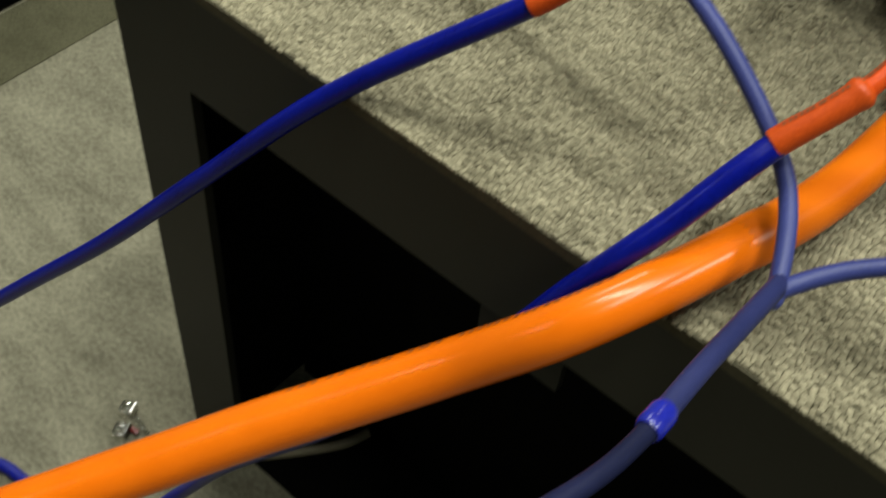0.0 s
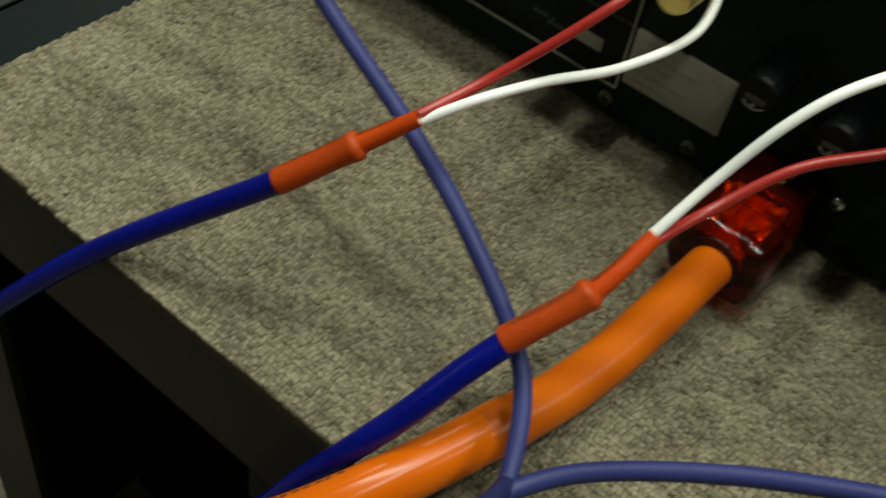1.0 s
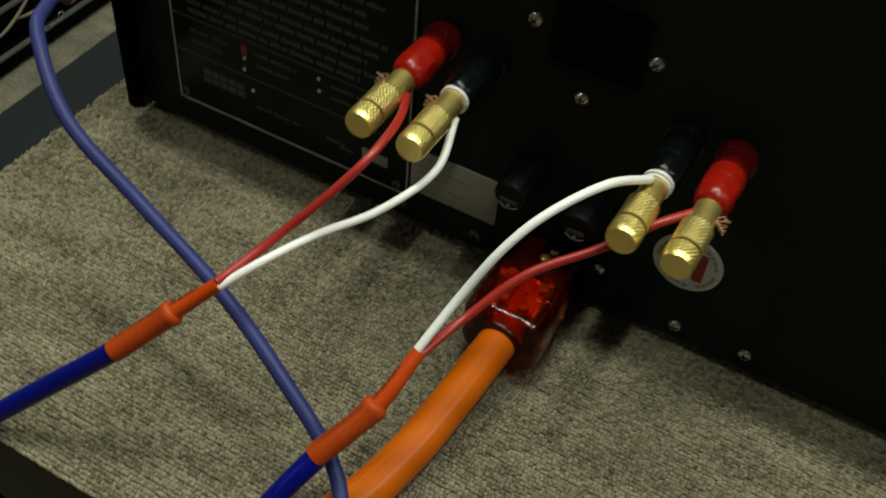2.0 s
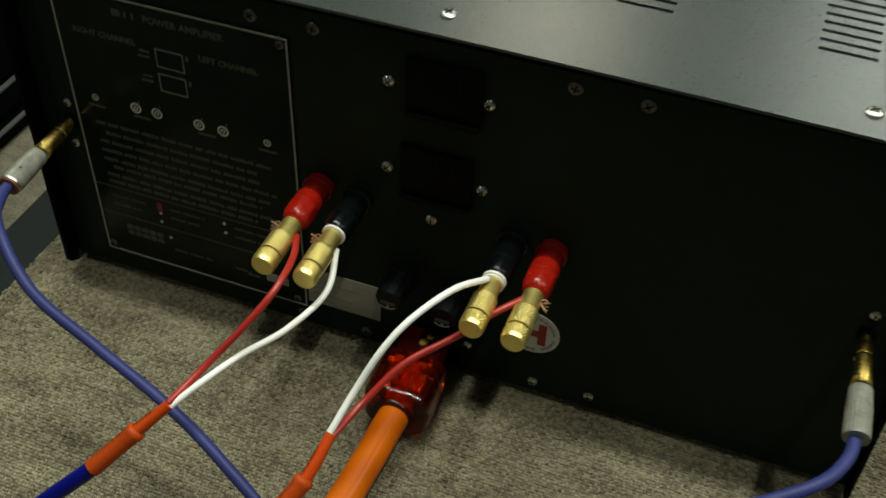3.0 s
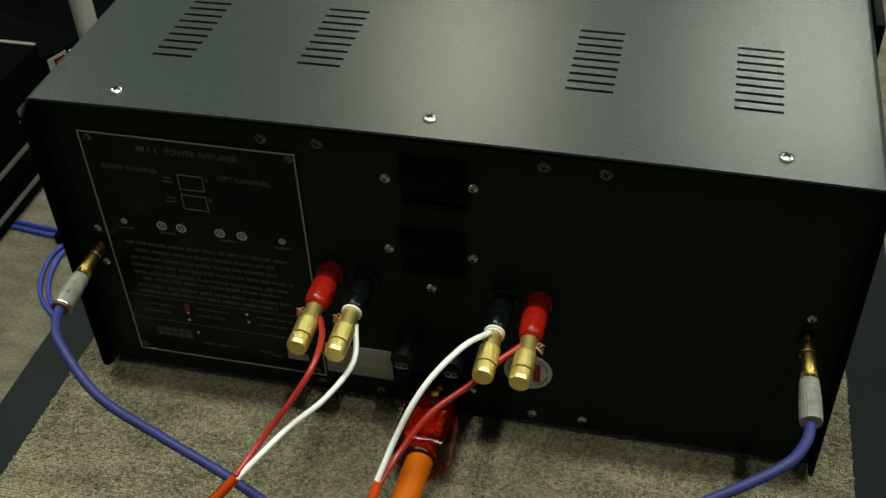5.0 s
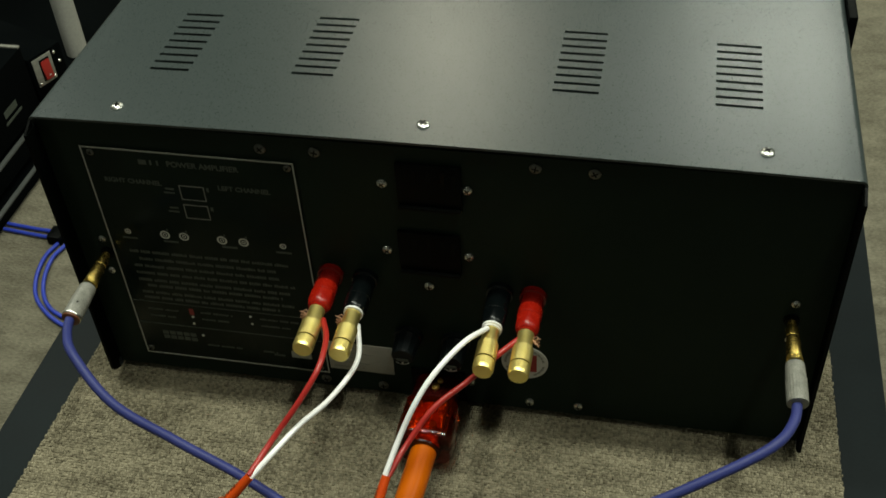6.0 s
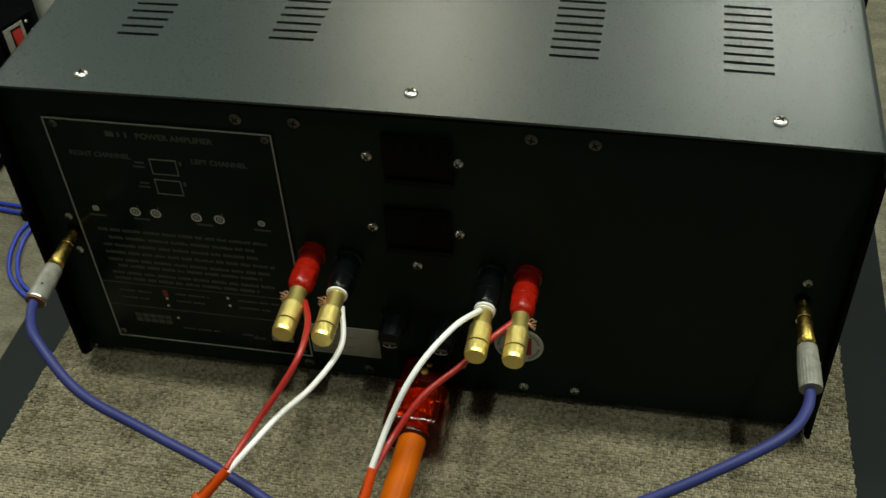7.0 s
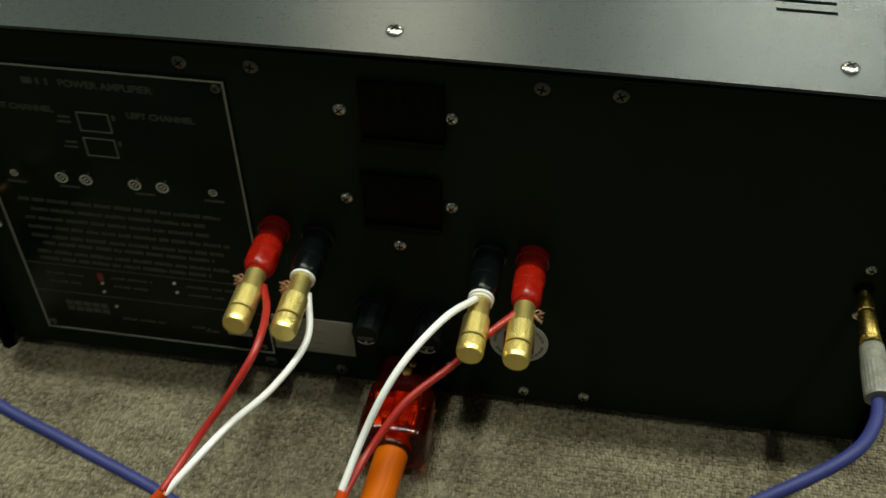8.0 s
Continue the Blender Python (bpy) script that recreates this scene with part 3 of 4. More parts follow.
        part("text_bar", box(-0.0560, -0.0300 - rnd.random() * 0.014, -0.0007, -0.0006, z - 0.0003, z + 0.0003), M_INK, tag)

    # Round sticker with a red block figure.
    disc = part("round_sticker", lathe([(0, 0.0120), (0.0005, 0.0119)], 40), M_STICKER, amp, "round pale sticker with a red block shape")
    disc.location = (0.0466, 0, 0.0407)
    for x0, x1, z0, z1 in ((-0.0062, -0.0026, -0.0062, 0.0062), (0.0026, 0.0062, -0.0062, 0.0062), (-0.0026, 0.0026, -0.0018, 0.0018)):
        part("red_block", box(x0, x1, -0.0007, -0.0005, z0, z1), M_RED_PRINT, disc)
    for k in range(26):
        a = 2 * math.pi * k / 26
        if k % 7 == 0:
            continue
        ob = part("text_bar", box(-0.0009, 0.0009, -0.0007, -0.0005, -0.0006, 0.0006), M_INK, disc)
        ob.matrix_local = pose(0.0098 * math.cos(a), 0, 0.0098 * math.sin(a), 0, 90 - math.degrees(a), 0)

    # Fuse holders.
    for x, z in ((-0.0132, 0.0510), (0.0114, 0.0500)):
        fuse = part("fuse_holder", lathe([(0, 0.0074), (0.003, 0.0074), (0.0032, 0.0066), (0.0145, 0.0060), (0.0155, 0.0052)], 24, lambda n, d: 1 - 0.05 * (n % 2) * (0.003 < d < 0.015)), M_FUSE, amp, "black screw-cap fuse holder")
        fuse.location = (x, 0, z)
        part("cap_print", box(-0.0032, 0.0030, -0.0158, -0.0154, -0.0024, -0.0008), M_PRINT_DIM, fuse, "worn grey print")
        part("cap_dot", lathe([(0.0154, 0.0007), (0.0158, 0.0005)], 10), M_PRINT, fuse, "pale dot").location = (0.0, 0.0, -0.0036)
        arc = sweep([Vector((0.0047 * math.cos(a), -0.0156, 0.0047 * math.sin(a))) for a in (math.pi * (1.25 + 0.5 * k / 10) for k in range(11))], 0.00022, 6)
        part("cap_arc", arc, M_PRINT, fuse, "pale printed arc")

    # Binding posts.
    for x, z, red in ((-0.0495, 0.0905, 1), (-0.0321, 0.0897, 0), (0.0347, 0.0896, 0), (0.0508, 0.0891, 1)):
        post = part("binding_post", lathe([(0, 0.0064), (0.0030, 0.0065), (0.0034, 0.0057), (0.0125, 0.0056)], 24), M_POST_DARK if red else M_POST_BLACK, amp, "red binding post, coloured darker for the shade at its rear" if red else "black plastic binding post")
        post.location = (x, 0, z)
        nut = [(0.0096, 0.0056), (0.0102, 0.0059), (0.0150, 0.0059), (0.0154, 0.0056), (0.0158, 0.0060), (0.0222, 0.0060), (0.0236, 0.0052), (0.0246, 0.0045)]
        part("post_cap", lathe(nut, 24, lambda n, d: 1 - 0.09 * (0.0157 < d < 0.0236) * abs((n % 4) - 2) / 2), M_POST_RED if red else M_POST_BLACK, post, "bright red faceted cap" if red else "black faceted cap")

    # Phono input sockets and the mains inlet frame.
    for x, z in ((-0.1690, 0.0892), (0.1700, 0.0905)):
        jack = part("phono_socket", lathe([(0, 0.0036), (0.0010, 0.0036), (0.0011, 0.0028), (0.0020, 0.0028)], 20), M_HOLE, amp, "small round phono socket")
        jack.location = (x, 0, z)
    inlet = part("mains_inlet", box(-0.0135, 0.0155, -0.0020, 0.0, 0.0062, 0.0275, 0.0008), M_HOLE, amp, "black mains inlet")
    return amp


build_amplifier()


# ---- cables ----
def banana_plug(parent, at, strand_side):
    knurl = [0.0354 + 0.00042 * k for k in range(22)]
    tail = [0.0461 + 0.00042 * k for k in range(11)]

    def teeth(n, d):
        for row in (knurl, tail):
            if d in row:
                k = row.index(d)
                return 1 - 0.034 * ((n + k) % 4 == 0 or (n - k) % 4 == 0)
        return 1

    bm = lathe([(0.0240, 0.0039), (0.0340, 0.0039), (0.0344, 0.0045), (0.0350, 0.0048), *((d, 0.0049) for d in knurl), (0.0448, 0.0048), (0.0449, 0.0042), (0.0455, 0.0042), (0.0456, 0.0048), *((d, 0.0049) for d in tail), (0.0510, 0.0047), (0.0518, 0.0044)], 88, teeth)
    for f in bm.faces:
        d = -f.calc_center_median().y
        if 0.0354 < d < 0.0443 or 0.0461 < d < 0.0503:
            f.smooth = False
    plug = part("banana_plug", bm, M_GOLD, parent, "knurled brass banana plug")
    plug.location = at
    # A black ring in the groove stands in for its shade.
    ring_band("groove", plug, (0, -0.0449, 0), 0.0039, 0.0044, 0.0006, M_HOLE, "black ring for the shade in the groove")
    if strand_side:
        rnd = random.Random(strand_side * 7)
        bm = bmesh.new()
        for n in range(9):
            base = Vector((strand_side * 0.0036, -0.0290 + rnd.uniform(-0.001, 0.001), rnd.uniform(-0.001, 0.001)))
            tip = base + Vector((strand_side * rnd.uniform(0.0022, 0.0042), rnd.uniform(-0.002, 0.0025), rnd.uniform(-0.002, 0.002)))
            mid = (base + tip) / 2 + Vector((0, rnd.uniform(-0.001, 0.001), rnd.uniform(-0.001, 0.001)))
            sweep([base, mid, tip], 0.00028, 6, bm)
        part("strands", bm, M_COPPER, plug, "frayed bare copper strands")
    return plug


def ring_band(name, parent, at, r0, r1, long, material, label=""):
    bm = lathe([(0, r0), (0.0002, r1), (long - 0.0002, r1), (long, r0)], 28)
    ob = part(name, bm, material, parent, label)
    ob.location = at
    return ob


def speaker_cable(jacket, boot, red, white, plugs, strands, label):
    """Blue jacket, a stepped heat-shrink boot, and two leads with banana plugs."""
    cable = thing("speaker_cable", label, "speaker cable", group="speaker cables")
    part("jacket", sweep(smooth_path(jacket), 0.00325, 16, wobble=0.03), M_BLUE, cable)
    a, b, c = boot
    whole = smooth_path([a, b, c], 16)
    path = whole[:18]
    part("boot_sleeve", sweep(path, lambda u: 0.0035 + 0.00008 * math.sin(u * 9) + 0.0003 * (0.84 < u < 0.97) - 0.0008 * (u > 0.97), 18, wobble=0.02), M_SHRINK, cable, "orange-red heat-shrink sleeve")
    path = whole[14:]
    part("boot_tail", sweep(path, lambda u: 0.0027 - 0.0007 * u, 16, wobble=0.03), M_SHRINK_THIN, cable, "bright orange-red heat-shrink tail")
    part("red_lead", sweep(smooth_path(red), 0.00138, 12), M_RED, cable)
    part("white_lead", sweep(smooth_path(white), 0.00130, 12), M_WHITE, cable)
    for at, side in zip(plugs, strands):
        banana_plug(cable, at, side)
    ring_band("white_band", cable, (plugs[1][0], -0.0240, plugs[1][2]), 0.0040, 0.0048, 0.0013, M_WHITE, "white end ring")
    ring_band("red_band", cable, (plugs[0][0], -0.0247, plugs[0][2]), 0.0038, 0.0044, 0.0012, M_POST_RED, "clear red end ring")
    if strands[1] == 0:
        ring_band("white_band", cable, (plugs[1][0], -0.0258, plugs[1][2]), 0.0040, 0.0046, 0.0010, M_WHITE, "white end ring")
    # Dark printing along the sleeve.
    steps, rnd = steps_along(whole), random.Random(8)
    for n in range(3, 27, 2):
        p, side, up, ahead = steps[n]
        out = (-0.30 * side + 0.95 * up).normalized()
        across, bm = ahead.cross(out).normalized(), bmesh.new()
        at = p + out * ((0.0036 if n < 15 else 0.0027) + 0.0001)
        for k in range(2):
            q = at + ahead * (0.0013 * k + rnd.uniform(0, 0.0004))
            bm.faces.new([bm.verts.new(q + ahead * i * 0.0004 + across * j * 0.0005) for i, j in ((-1, -1), (1, -1), (1, 1), (-1, 1))])
        part("print_mark", bm, M_MARK, cable)
    return cable


speaker_cable(
    [(-0.838, -1.266, 0.419), (-1.283, -1.547, -0.005), (-1.679, -1.749, -0.509), (-2.067, -1.914, -1.010), (-2.482, -2.082, -1.495), (-2.891, -2.252, -1.988), (-3.45, -2.48, -2.75), (-4.2, -2.8, -3.165), (-5.2, -3.4, -3.165)],
    [(-0.850, -1.277, 0.409), (-0.715, -1.150, 0.545), (-0.608, -1.066, 0.655)],
    [(-0.612, -1.066, 0.660), (-0.544, -0.895, 0.718), (-0.446, -0.764, 0.836), (-0.381, -0.632, 0.926), (-0.393, -0.457, 0.931), (-0.456, -0.300, 0.886)],
    [(-0.608, -1.072, 0.645), (-0.528, -0.960, 0.700), (-0.450, -0.802, 0.716), (-0.342, -0.640, 0.738), (-0.260, -0.454, 0.795), (-0.290, -0.290, 0.868)],
    [(-0.0495, 0, 0.0905), (-0.0321, 0, 0.0897)], (-1, -1),
    "royal blue speaker cable with orange boot and brass plugs",
)
speaker_cable(
    [(-0.149, -1.257, 0.403), (-0.188, -1.345, 0.345), (-0.250, -1.465, 0.225), (-0.322, -1.560, 0.100), (-0.400, -1.620, -0.050), (-0.490, -1.665, -0.25), (-0.60, -1.66, -0.46), (-0.865, -1.68, -0.99), (-1.176, -1.74, -1.542), (-1.65, -1.84, -2.275), (-1.95, -1.92, -2.83), (-2.16, -2.10, -3.13), (-2.42, -2.27, -3.165), (-2.74, -2.33, -3.165), (-2.93, -2.37, -3.165), (-3.4, -2.6, -3.165)],
    [(-0.155, -1.262, 0.404), (-0.054, -1.110, 0.535), (-0.014, -0.955, 0.635)],
    [(-0.010, -0.955, 0.625), (0.035, -0.790, 0.640), (0.139, -0.635, 0.743), (0.284, -0.496, 0.807), (0.400, -0.390, 0.880), (0.485, -0.295, 0.900)],
    [(-0.020, -0.955, 0.640), (0.027, -0.828, 0.758), (0.092, -0.728, 0.900), (0.163, -0.619, 0.985), (0.260, -0.459, 1.016), (0.335, -0.300, 0.950)],
    [(0.0508, 0, 0.0891), (0.0347, 0, 0.0896)], (1, 0),
    "royal blue speaker cable whose white lead loops upward",
)


def build_mains_cable():
    cord = thing("mains_cable", "thick glossy orange mains cord with a clear red plug", "mains cable")
    path = smooth_path([(0.023, -0.380, 0.158), (-0.030, -0.960, 0.110), (-0.135, -1.367, 0.105), (-0.290, -1.725, 0.044), (-0.507, -1.915, -0.168), (-0.698, -2.124, -0.307), (-0.838, -2.294, -0.392), (-0.972, -2.475, -0.474), (-1.098, -2.661, -0.537), (-1.224, -2.848, -0.601), (-1.367, -3.034, -0.695), (-1.55, -3.45, -1.35), (-1.95, -3.8, -2.5), (-2.6, -4.1, -3.12), (-3.8, -4.5, -3.12)], 14)
    part("cable", sweep(path[23:], lambda u: 0.0067 + 0.0007 * min(1, u * 4), 24, wobble=0.008), M_ORANGE, cord)
    part("shrink_sleeve", sweep(path[:27], lambda u: 0.0067 if u < 0.88 else 0.0070 if u < 0.98 else 0.0067, 22), M_SLEEVE, cord, "orange shrink sleeve over the cord end")
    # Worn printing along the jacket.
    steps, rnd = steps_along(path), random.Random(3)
    for n in range(36, 76, 2):
        p, side, up, ahead = steps[n]
        if rnd.random() < 0.4:
            continue
        a = 0.82
        out = math.cos(a) * side + math.sin(a) * up
        bm = bmesh.new()
        across = ahead.cross(out).normalized()
        at = p + out * (0.0067 + 0.0007 * min(1, (n - 23) / 34) + 0.00006)
        for k in range(2):
            q = at + ahead * (0.0030 * k + rnd.uniform(0, 0.0006))
            quad = [q + ahead * i * 0.0008 + across * j * 0.0004 for i, j in ((-1, -1), (1, -1), (1, 1), (-1, 1))]
            bm.faces.new([bm.verts.new(v) for v in quad])
        part("print_mark", bm, M_MARK, cord)
    # The plug: a squarish clear red housing over brass works.
    def square(n, d):
        a = 2 * math.pi * n / 32
        return (1 - 0.035 * (n % 2) * (d > 0.037)) / (abs(math.cos(a)) ** 5 + abs(math.sin(a) * 1.16) ** 5) ** 0.2

    plug = part("plug_housing", lathe([(0.0165, 0.0118), (0.0170, 0.0135), (0.0262, 0.0138), (0.0266, 0.0128), (0.0280, 0.0128), (0.0284, 0.0142), (0.0375, 0.0146), (0.0398, 0.0143), (0.0414, 0.0134), (0.0424, 0.0118), (0.0429, 0.0094)], 32, square), M_RED_PLUG, cord, "clear red plastic plug housing")
    plug.matrix_local = pose(0.0012, -0.0015, 0.0158)
    part("nose", lathe([(0.0008, 0.0112), (0.0020, 0.0116), (0.0160, 0.0118), (0.0164, 0.0110)], 32, square), M_NOSE, plug, "dark red plug nose")
    for x, z, y1 in ((-0.0066, 0.0052, -0.036), (0.0062, 0.0050, -0.034), (0.0, -0.005, -0.035)):
        part("contact", box(x - 0.0020, x + 0.0020, y1, -0.018, z - 0.0020, z + 0.0020, 0.0006), M_PIN, plug)
    for x, y in ((-0.0062, -0.0215), (0.0062, -0.0225), (-0.0035, -0.0330), (0.0040, -0.0340)):
        bm = lathe([(0, 0.0019), (0.0022, 0.0019), (0.0026, 0.0014)], 14)
        ob = part("clamp_screw", bm, M_PIN, plug)
        ob.matrix_local = pose(x, y, 0.0082, -90)
    # Brass bits strewn at random under the top, added for orange glints.
    for k in range(9):
        x, y, z = rnd.uniform(-0.0105, 0.0105), rnd.uniform(-0.039, -0.019), rnd.uniform(0.0085, 0.0100)
        part("glint_bit", box(x - 0.0011, x + 0.0011, y - 0.0008, y + 0.0008, z - 0.0012, z, 0.0003), M_PIN, plug)
    for x, y, r in ((0.0006, -0.0095, 0.0021), (0.0022, -0.0055, 0.0015)):
        ob = part("clamp_screw", lathe([(0, r), (0.0010, r), (0.0016, r * 0.7)], 14), M_PIN, plug, "bright brass clamp screw")
        ob.matrix_local = pose(x, y, 0.0100, -90)
    # Two orange blocks added to give the plug an inner orange glow.
    for x, y, z in ((-0.0045, -0.0275, 0.0072), (0.0048, -0.0300, 0.0068)):
        part("glow_block", box(x - 0.0026, x + 0.0026, y - 0.0050, y + 0.0050, z - 0.0016, z + 0.0016, 0.0012), M_ORANGE, plug, "orange block added for the glow in the plug")
    part("core", lathe([(0.0175, 0.0058), (0.0300, 0.0058), (0.0340, 0.0064), (0.0395, 0.0064)], 20), M_ORANGE, plug, "orange inner sheath")
    part("rim", lathe([(0.0425, 0.0090), (0.0434, 0.0088), (0.0436, 0.0070)], 24), M_NOSE, plug, "dark red clamp rim")
    return cord


build_mains_cable()


def phono_plug(parent, at, yaw, pitch, ribbed):
    plug = part("phono_plug", lathe([(0.0008, 0.0022), (0.0046, 0.0022), (0.0049, 0.0028), (0.0054, 0.0030), (0.0098, 0.0030), (0.0102, 0.0027), (0.0108, 0.0026), (0.0112, 0.0031), (0.0120, 0.0032), (0.0230, 0.0034), (0.0240, 0.0031)], 28), M_GILT, parent, "gilt phono plug barrel")
    plug.matrix_local = pose(*at, pitch, 0, yaw)
    # The barrel's groove gets its shade from a black ring too.
    ring_band("groove", plug, (0, -0.0102, 0), 0.0027, 0.0029, 0.0006, M_HOLE, "black ring for the shade in the groove")
    part("flare", lathe([(0.0215, 0.0035), (0.0220, 0.0037), (0.0250, 0.0039), (0.0252, 0.0036)], 28), M_CLEAR, plug, "clear plastic flare")
    smooth, rib = [(0.0250, 0.0038), (0.0254, 0.0041), (0.0270, 0.0043), (0.0325, 0.0045)], [(0.0330, 0.0046), (0.0334, 0.0047), (0.0440, 0.0048), (0.0455, 0.0046), (0.0457, 0.0034)]
    part("shell", lathe(smooth + rib, 44, (lambda n, d: 1 - 0.05 * (n % 2) * (0.0333 < d < 0.0442)) if ribbed else None), M_GREY, plug, "grey ribbed plug shell" if ribbed else "smooth grey plug shell")
    if ribbed:
        part("end_rim", lathe([(0.0450, 0.0044), (0.0452, 0.0048), (0.0462, 0.0047), (0.0464, 0.0036)], 28), M_GREY, plug, "cream end rim")
    else:
        part("end_ring", lathe([(0.0446, 0.0046), (0.0449, 0.0049), (0.0456, 0.0048), (0.0459, 0.0040)], 28), M_SCREW, plug, "bright end ring")
        part("grommet", lathe([(0.0459, 0.0045), (0.0466, 0.0044), (0.0470, 0.0032)], 24), M_MARK, plug, "brown grommet")
        bm = bmesh.new()
        bm.faces.new([bm.verts.new(v) for v in ((0.0010, -0.0380, 0.00468), (0.0022, -0.0385, 0.00428), (0.0014, -0.0395, 0.00460))])
        part("arrow_mark", bm, M_HOLE, plug, "small dark printed mark")
    return plug


def build_interconnect():
    lead = thing("interconnect_cable", "violet-blue matt signal cable with two branches", "signal cable")
    part("branch", sweep(smooth_path([(-1.700, -0.420, 0.872), (-1.655, -0.560, 0.885), (-1.545, -0.712, 0.905), (-1.315, -0.865, 0.783), (-1.024, -0.912, 0.629), (-0.688, -0.988, 0.521), (-0.385, -1.109, 0.459), (-0.104, -1.230, 0.304), (0.030, -1.440, 0.200), (0.034, -1.53, 0.238)]), lambda u: 0.0023 if u < 0.95 else 0.0018, 14), M_PURPLE, lead)
    part("branch", sweep(smooth_path([(1.722, -0.420, 0.852), (1.700, -0.560, 0.845), (1.603, -0.700, 0.830), (1.344, -0.837, 0.730), (1.052, -0.943, 0.597), (0.738, -1.028, 0.480), (0.426, -1.145, 0.362), (0.163, -1.302, 0.261), (0.045, -1.440, 0.212), (0.034, -1.53, 0.238)]), lambda u: 0.0023 if u < 0.95 else 0.0018, 14), M_PURPLE, lead)
    path = smooth_path([(0.031, -1.436, 0.212), (0.037, -1.799, 0.311), (0.040, -2.172, 0.384), (-0.021, -2.519, 0.475), (-0.12, -2.85, 0.35), (-0.2, -3.15, -0.3), (-0.3, -3.4, -1.3), (-0.6, -3.7, -2.6), (-1.3, -4.1, -3.165), (-2.4, -4.4, -3.165)])
    part("join_sleeve", sweep(path[:17], 0.0025, 14), M_FORK, lead, "violet shrink sleeve at the fork")
    part("trunk", sweep(path, 0.0022, 14), M_TRUNK, lead, "dark blue trunk of the cable")
    part("collar", sweep([path[15].lerp(path[17], k / 6) for k in range(7)], lambda u: 0.0031 if 0.1 < u < 0.9 else 0.0026, 16), M_COLLAR, lead, "glossy blue collar")
    phono_plug(lead, (-0.1690, 0.0, 0.0892), 0.5, 2.5, False)
    phono_plug(lead, (0.1700, 0.0, 0.0905), 2.5, 6.0, True)


build_interconnect()


def build_thin_cord():
    """Two thin bright blue strands, looped and tied."""
    cord = thing("thin_blue_cord", "bright blue thin twin cord tied with a black clip", "cord")
    for k in (-1, 1):
        o = 0.045 * k
        pts = [(-5.89, 4.27 + o, -3.165), (-5.54, 4.23 + o, -3.165), (-5.25, 4.20 + o, -3.165), (-5.13 + o, 4.12, -3.165), (-5.18 + o, 3.86, -3.165), (-5.11 + o, 3.51, -3.165), (-4.93 + o, 3.21, -3.165), (-4.6, 3.0 + o, -3.165), (-4.1, 2.9 + o, -3.165), (-3.4, 3.0 + o, -3.165), (-2.5, 3.2 + o, -3.165)]
        part("strand", sweep(smooth_path(pts), 0.0022, 10), M_THIN_BLUE, cord)
    tie = part("tie", box(-0.008, 0.008, -0.010, 0.010, -0.006, 0.006, 0.002), M_HOLE, cord, "black plastic tie")
    tie.location = (-0.522, 0.418, -0.3140)


build_thin_cord()


def build_ivory_cord():
    cord = thing("ivory_cord", "dull ivory cord lying on the floor", "cord")
    part("strand", sweep(smooth_path([(-2.28, -1.72, -3.170), (-2.10, -1.57, -3.150), (-1.869, -1.342, -3.125), (-1.684, -1.101, -3.125), (-1.62, -0.94, -3.125)]), 0.0028, 10), M_IVORY, cord)


build_ivory_cord()


def build_floor_strip():
    # Thin strip added over the floor, darker than it, with a straight edge.
    ob = part("olive_strip", box(-0.5885, -0.528, -0.42, 0.17, FLOOR + 0.0002, FLOOR + 0.0009, 0.0003), M_STRIP, None)
    tagged(ob, "thin strip along the rack, darker and more olive than the floor", "carpet strip", kind="structure")


build_floor_strip()


def build_clip():
    clip = thing("plastic_clip", "small clear plastic clips with metal jaws on the floor", "clip", (-0.2655, -0.1730, FLOOR))
    for x, y, turn, steel in ((-0.004, 0.003, 20, M_SCREW), (0.004, -0.008, 28, M_SCREW_DARK)):
        body = part("body", box(-0.0035, 0.0035, -0.0028, 0.0028, 0.0, 0.0055, 0.0012), M_CLEAR, clip)
        body.matrix_local = pose(x, y, 0.0006, 0, 0, turn)
        part("jaw", box(0.0036, 0.0048, -0.0034, 0.0034, 0.0004, 0.0068, 0.0003), steel, body, "metal jaw")
    prong = part("prong", box(0.003, 0.016, -0.0010, 0.0010, 0.0008, 0.0028, 0.0004), M_CLEAR, clip)
    prong.matrix_local = pose(0.0, 0.003, 0.0006, 0, 0, -8)
    tab = part("red_tab", box(0.000, 0.007, -0.0014, 0.0014, 0.0006, 0.0030, 0.0006), M_POST_DARK, clip, "small red tab")
    tab.matrix_local = pose(0.005, -0.004, 0.0006, 0, 0, 10)


build_clip()


# ---- the neighbouring rack ----
def build_rack():
    rack = thing("equipment_rack", "black equipment rack with grey poles and pale edge strips", "rack", (-0.59, 0, FLOOR))
    part("plinth", box(-0.50, 0.0, -0.40, 1.00, 0.004, 0.017, 0.001), M_RACK, rack)
    part("edge_strip", box(-0.004, 0.0012, -0.40, 1.00, 0.0171, 0.0190), M_RACK_EDGE, rack)
    part("shelf", box(-0.50, -0.006, -0.40, 1.00, 0.030, 0.0545, 0.001), M_RACK, rack)
    part("edge_strip", box(-0.010, -0.0045, -0.40, 1.00, 0.0546, 0.0565), M_RACK_EDGE, rack)
    part("riser", box(-0.48, -0.03, -0.38, 0.98, 0.0172, 0.0299), M_HOLE, rack)
    for y in (0.694, -0.35):
        pole = part("pole", lathe([(0, 0.0132), (1.2, 0.0132)], 24), M_POLE, rack, "grey round steel pole")
        pole.matrix_local = pose(-0.022, y, 0.0566, -90)
    part("upper_shelf", box(-0.50, -0.32, -0.40, 1.00, 0.42, 0.445, 0.001), M_RACK, rack)


build_rack()


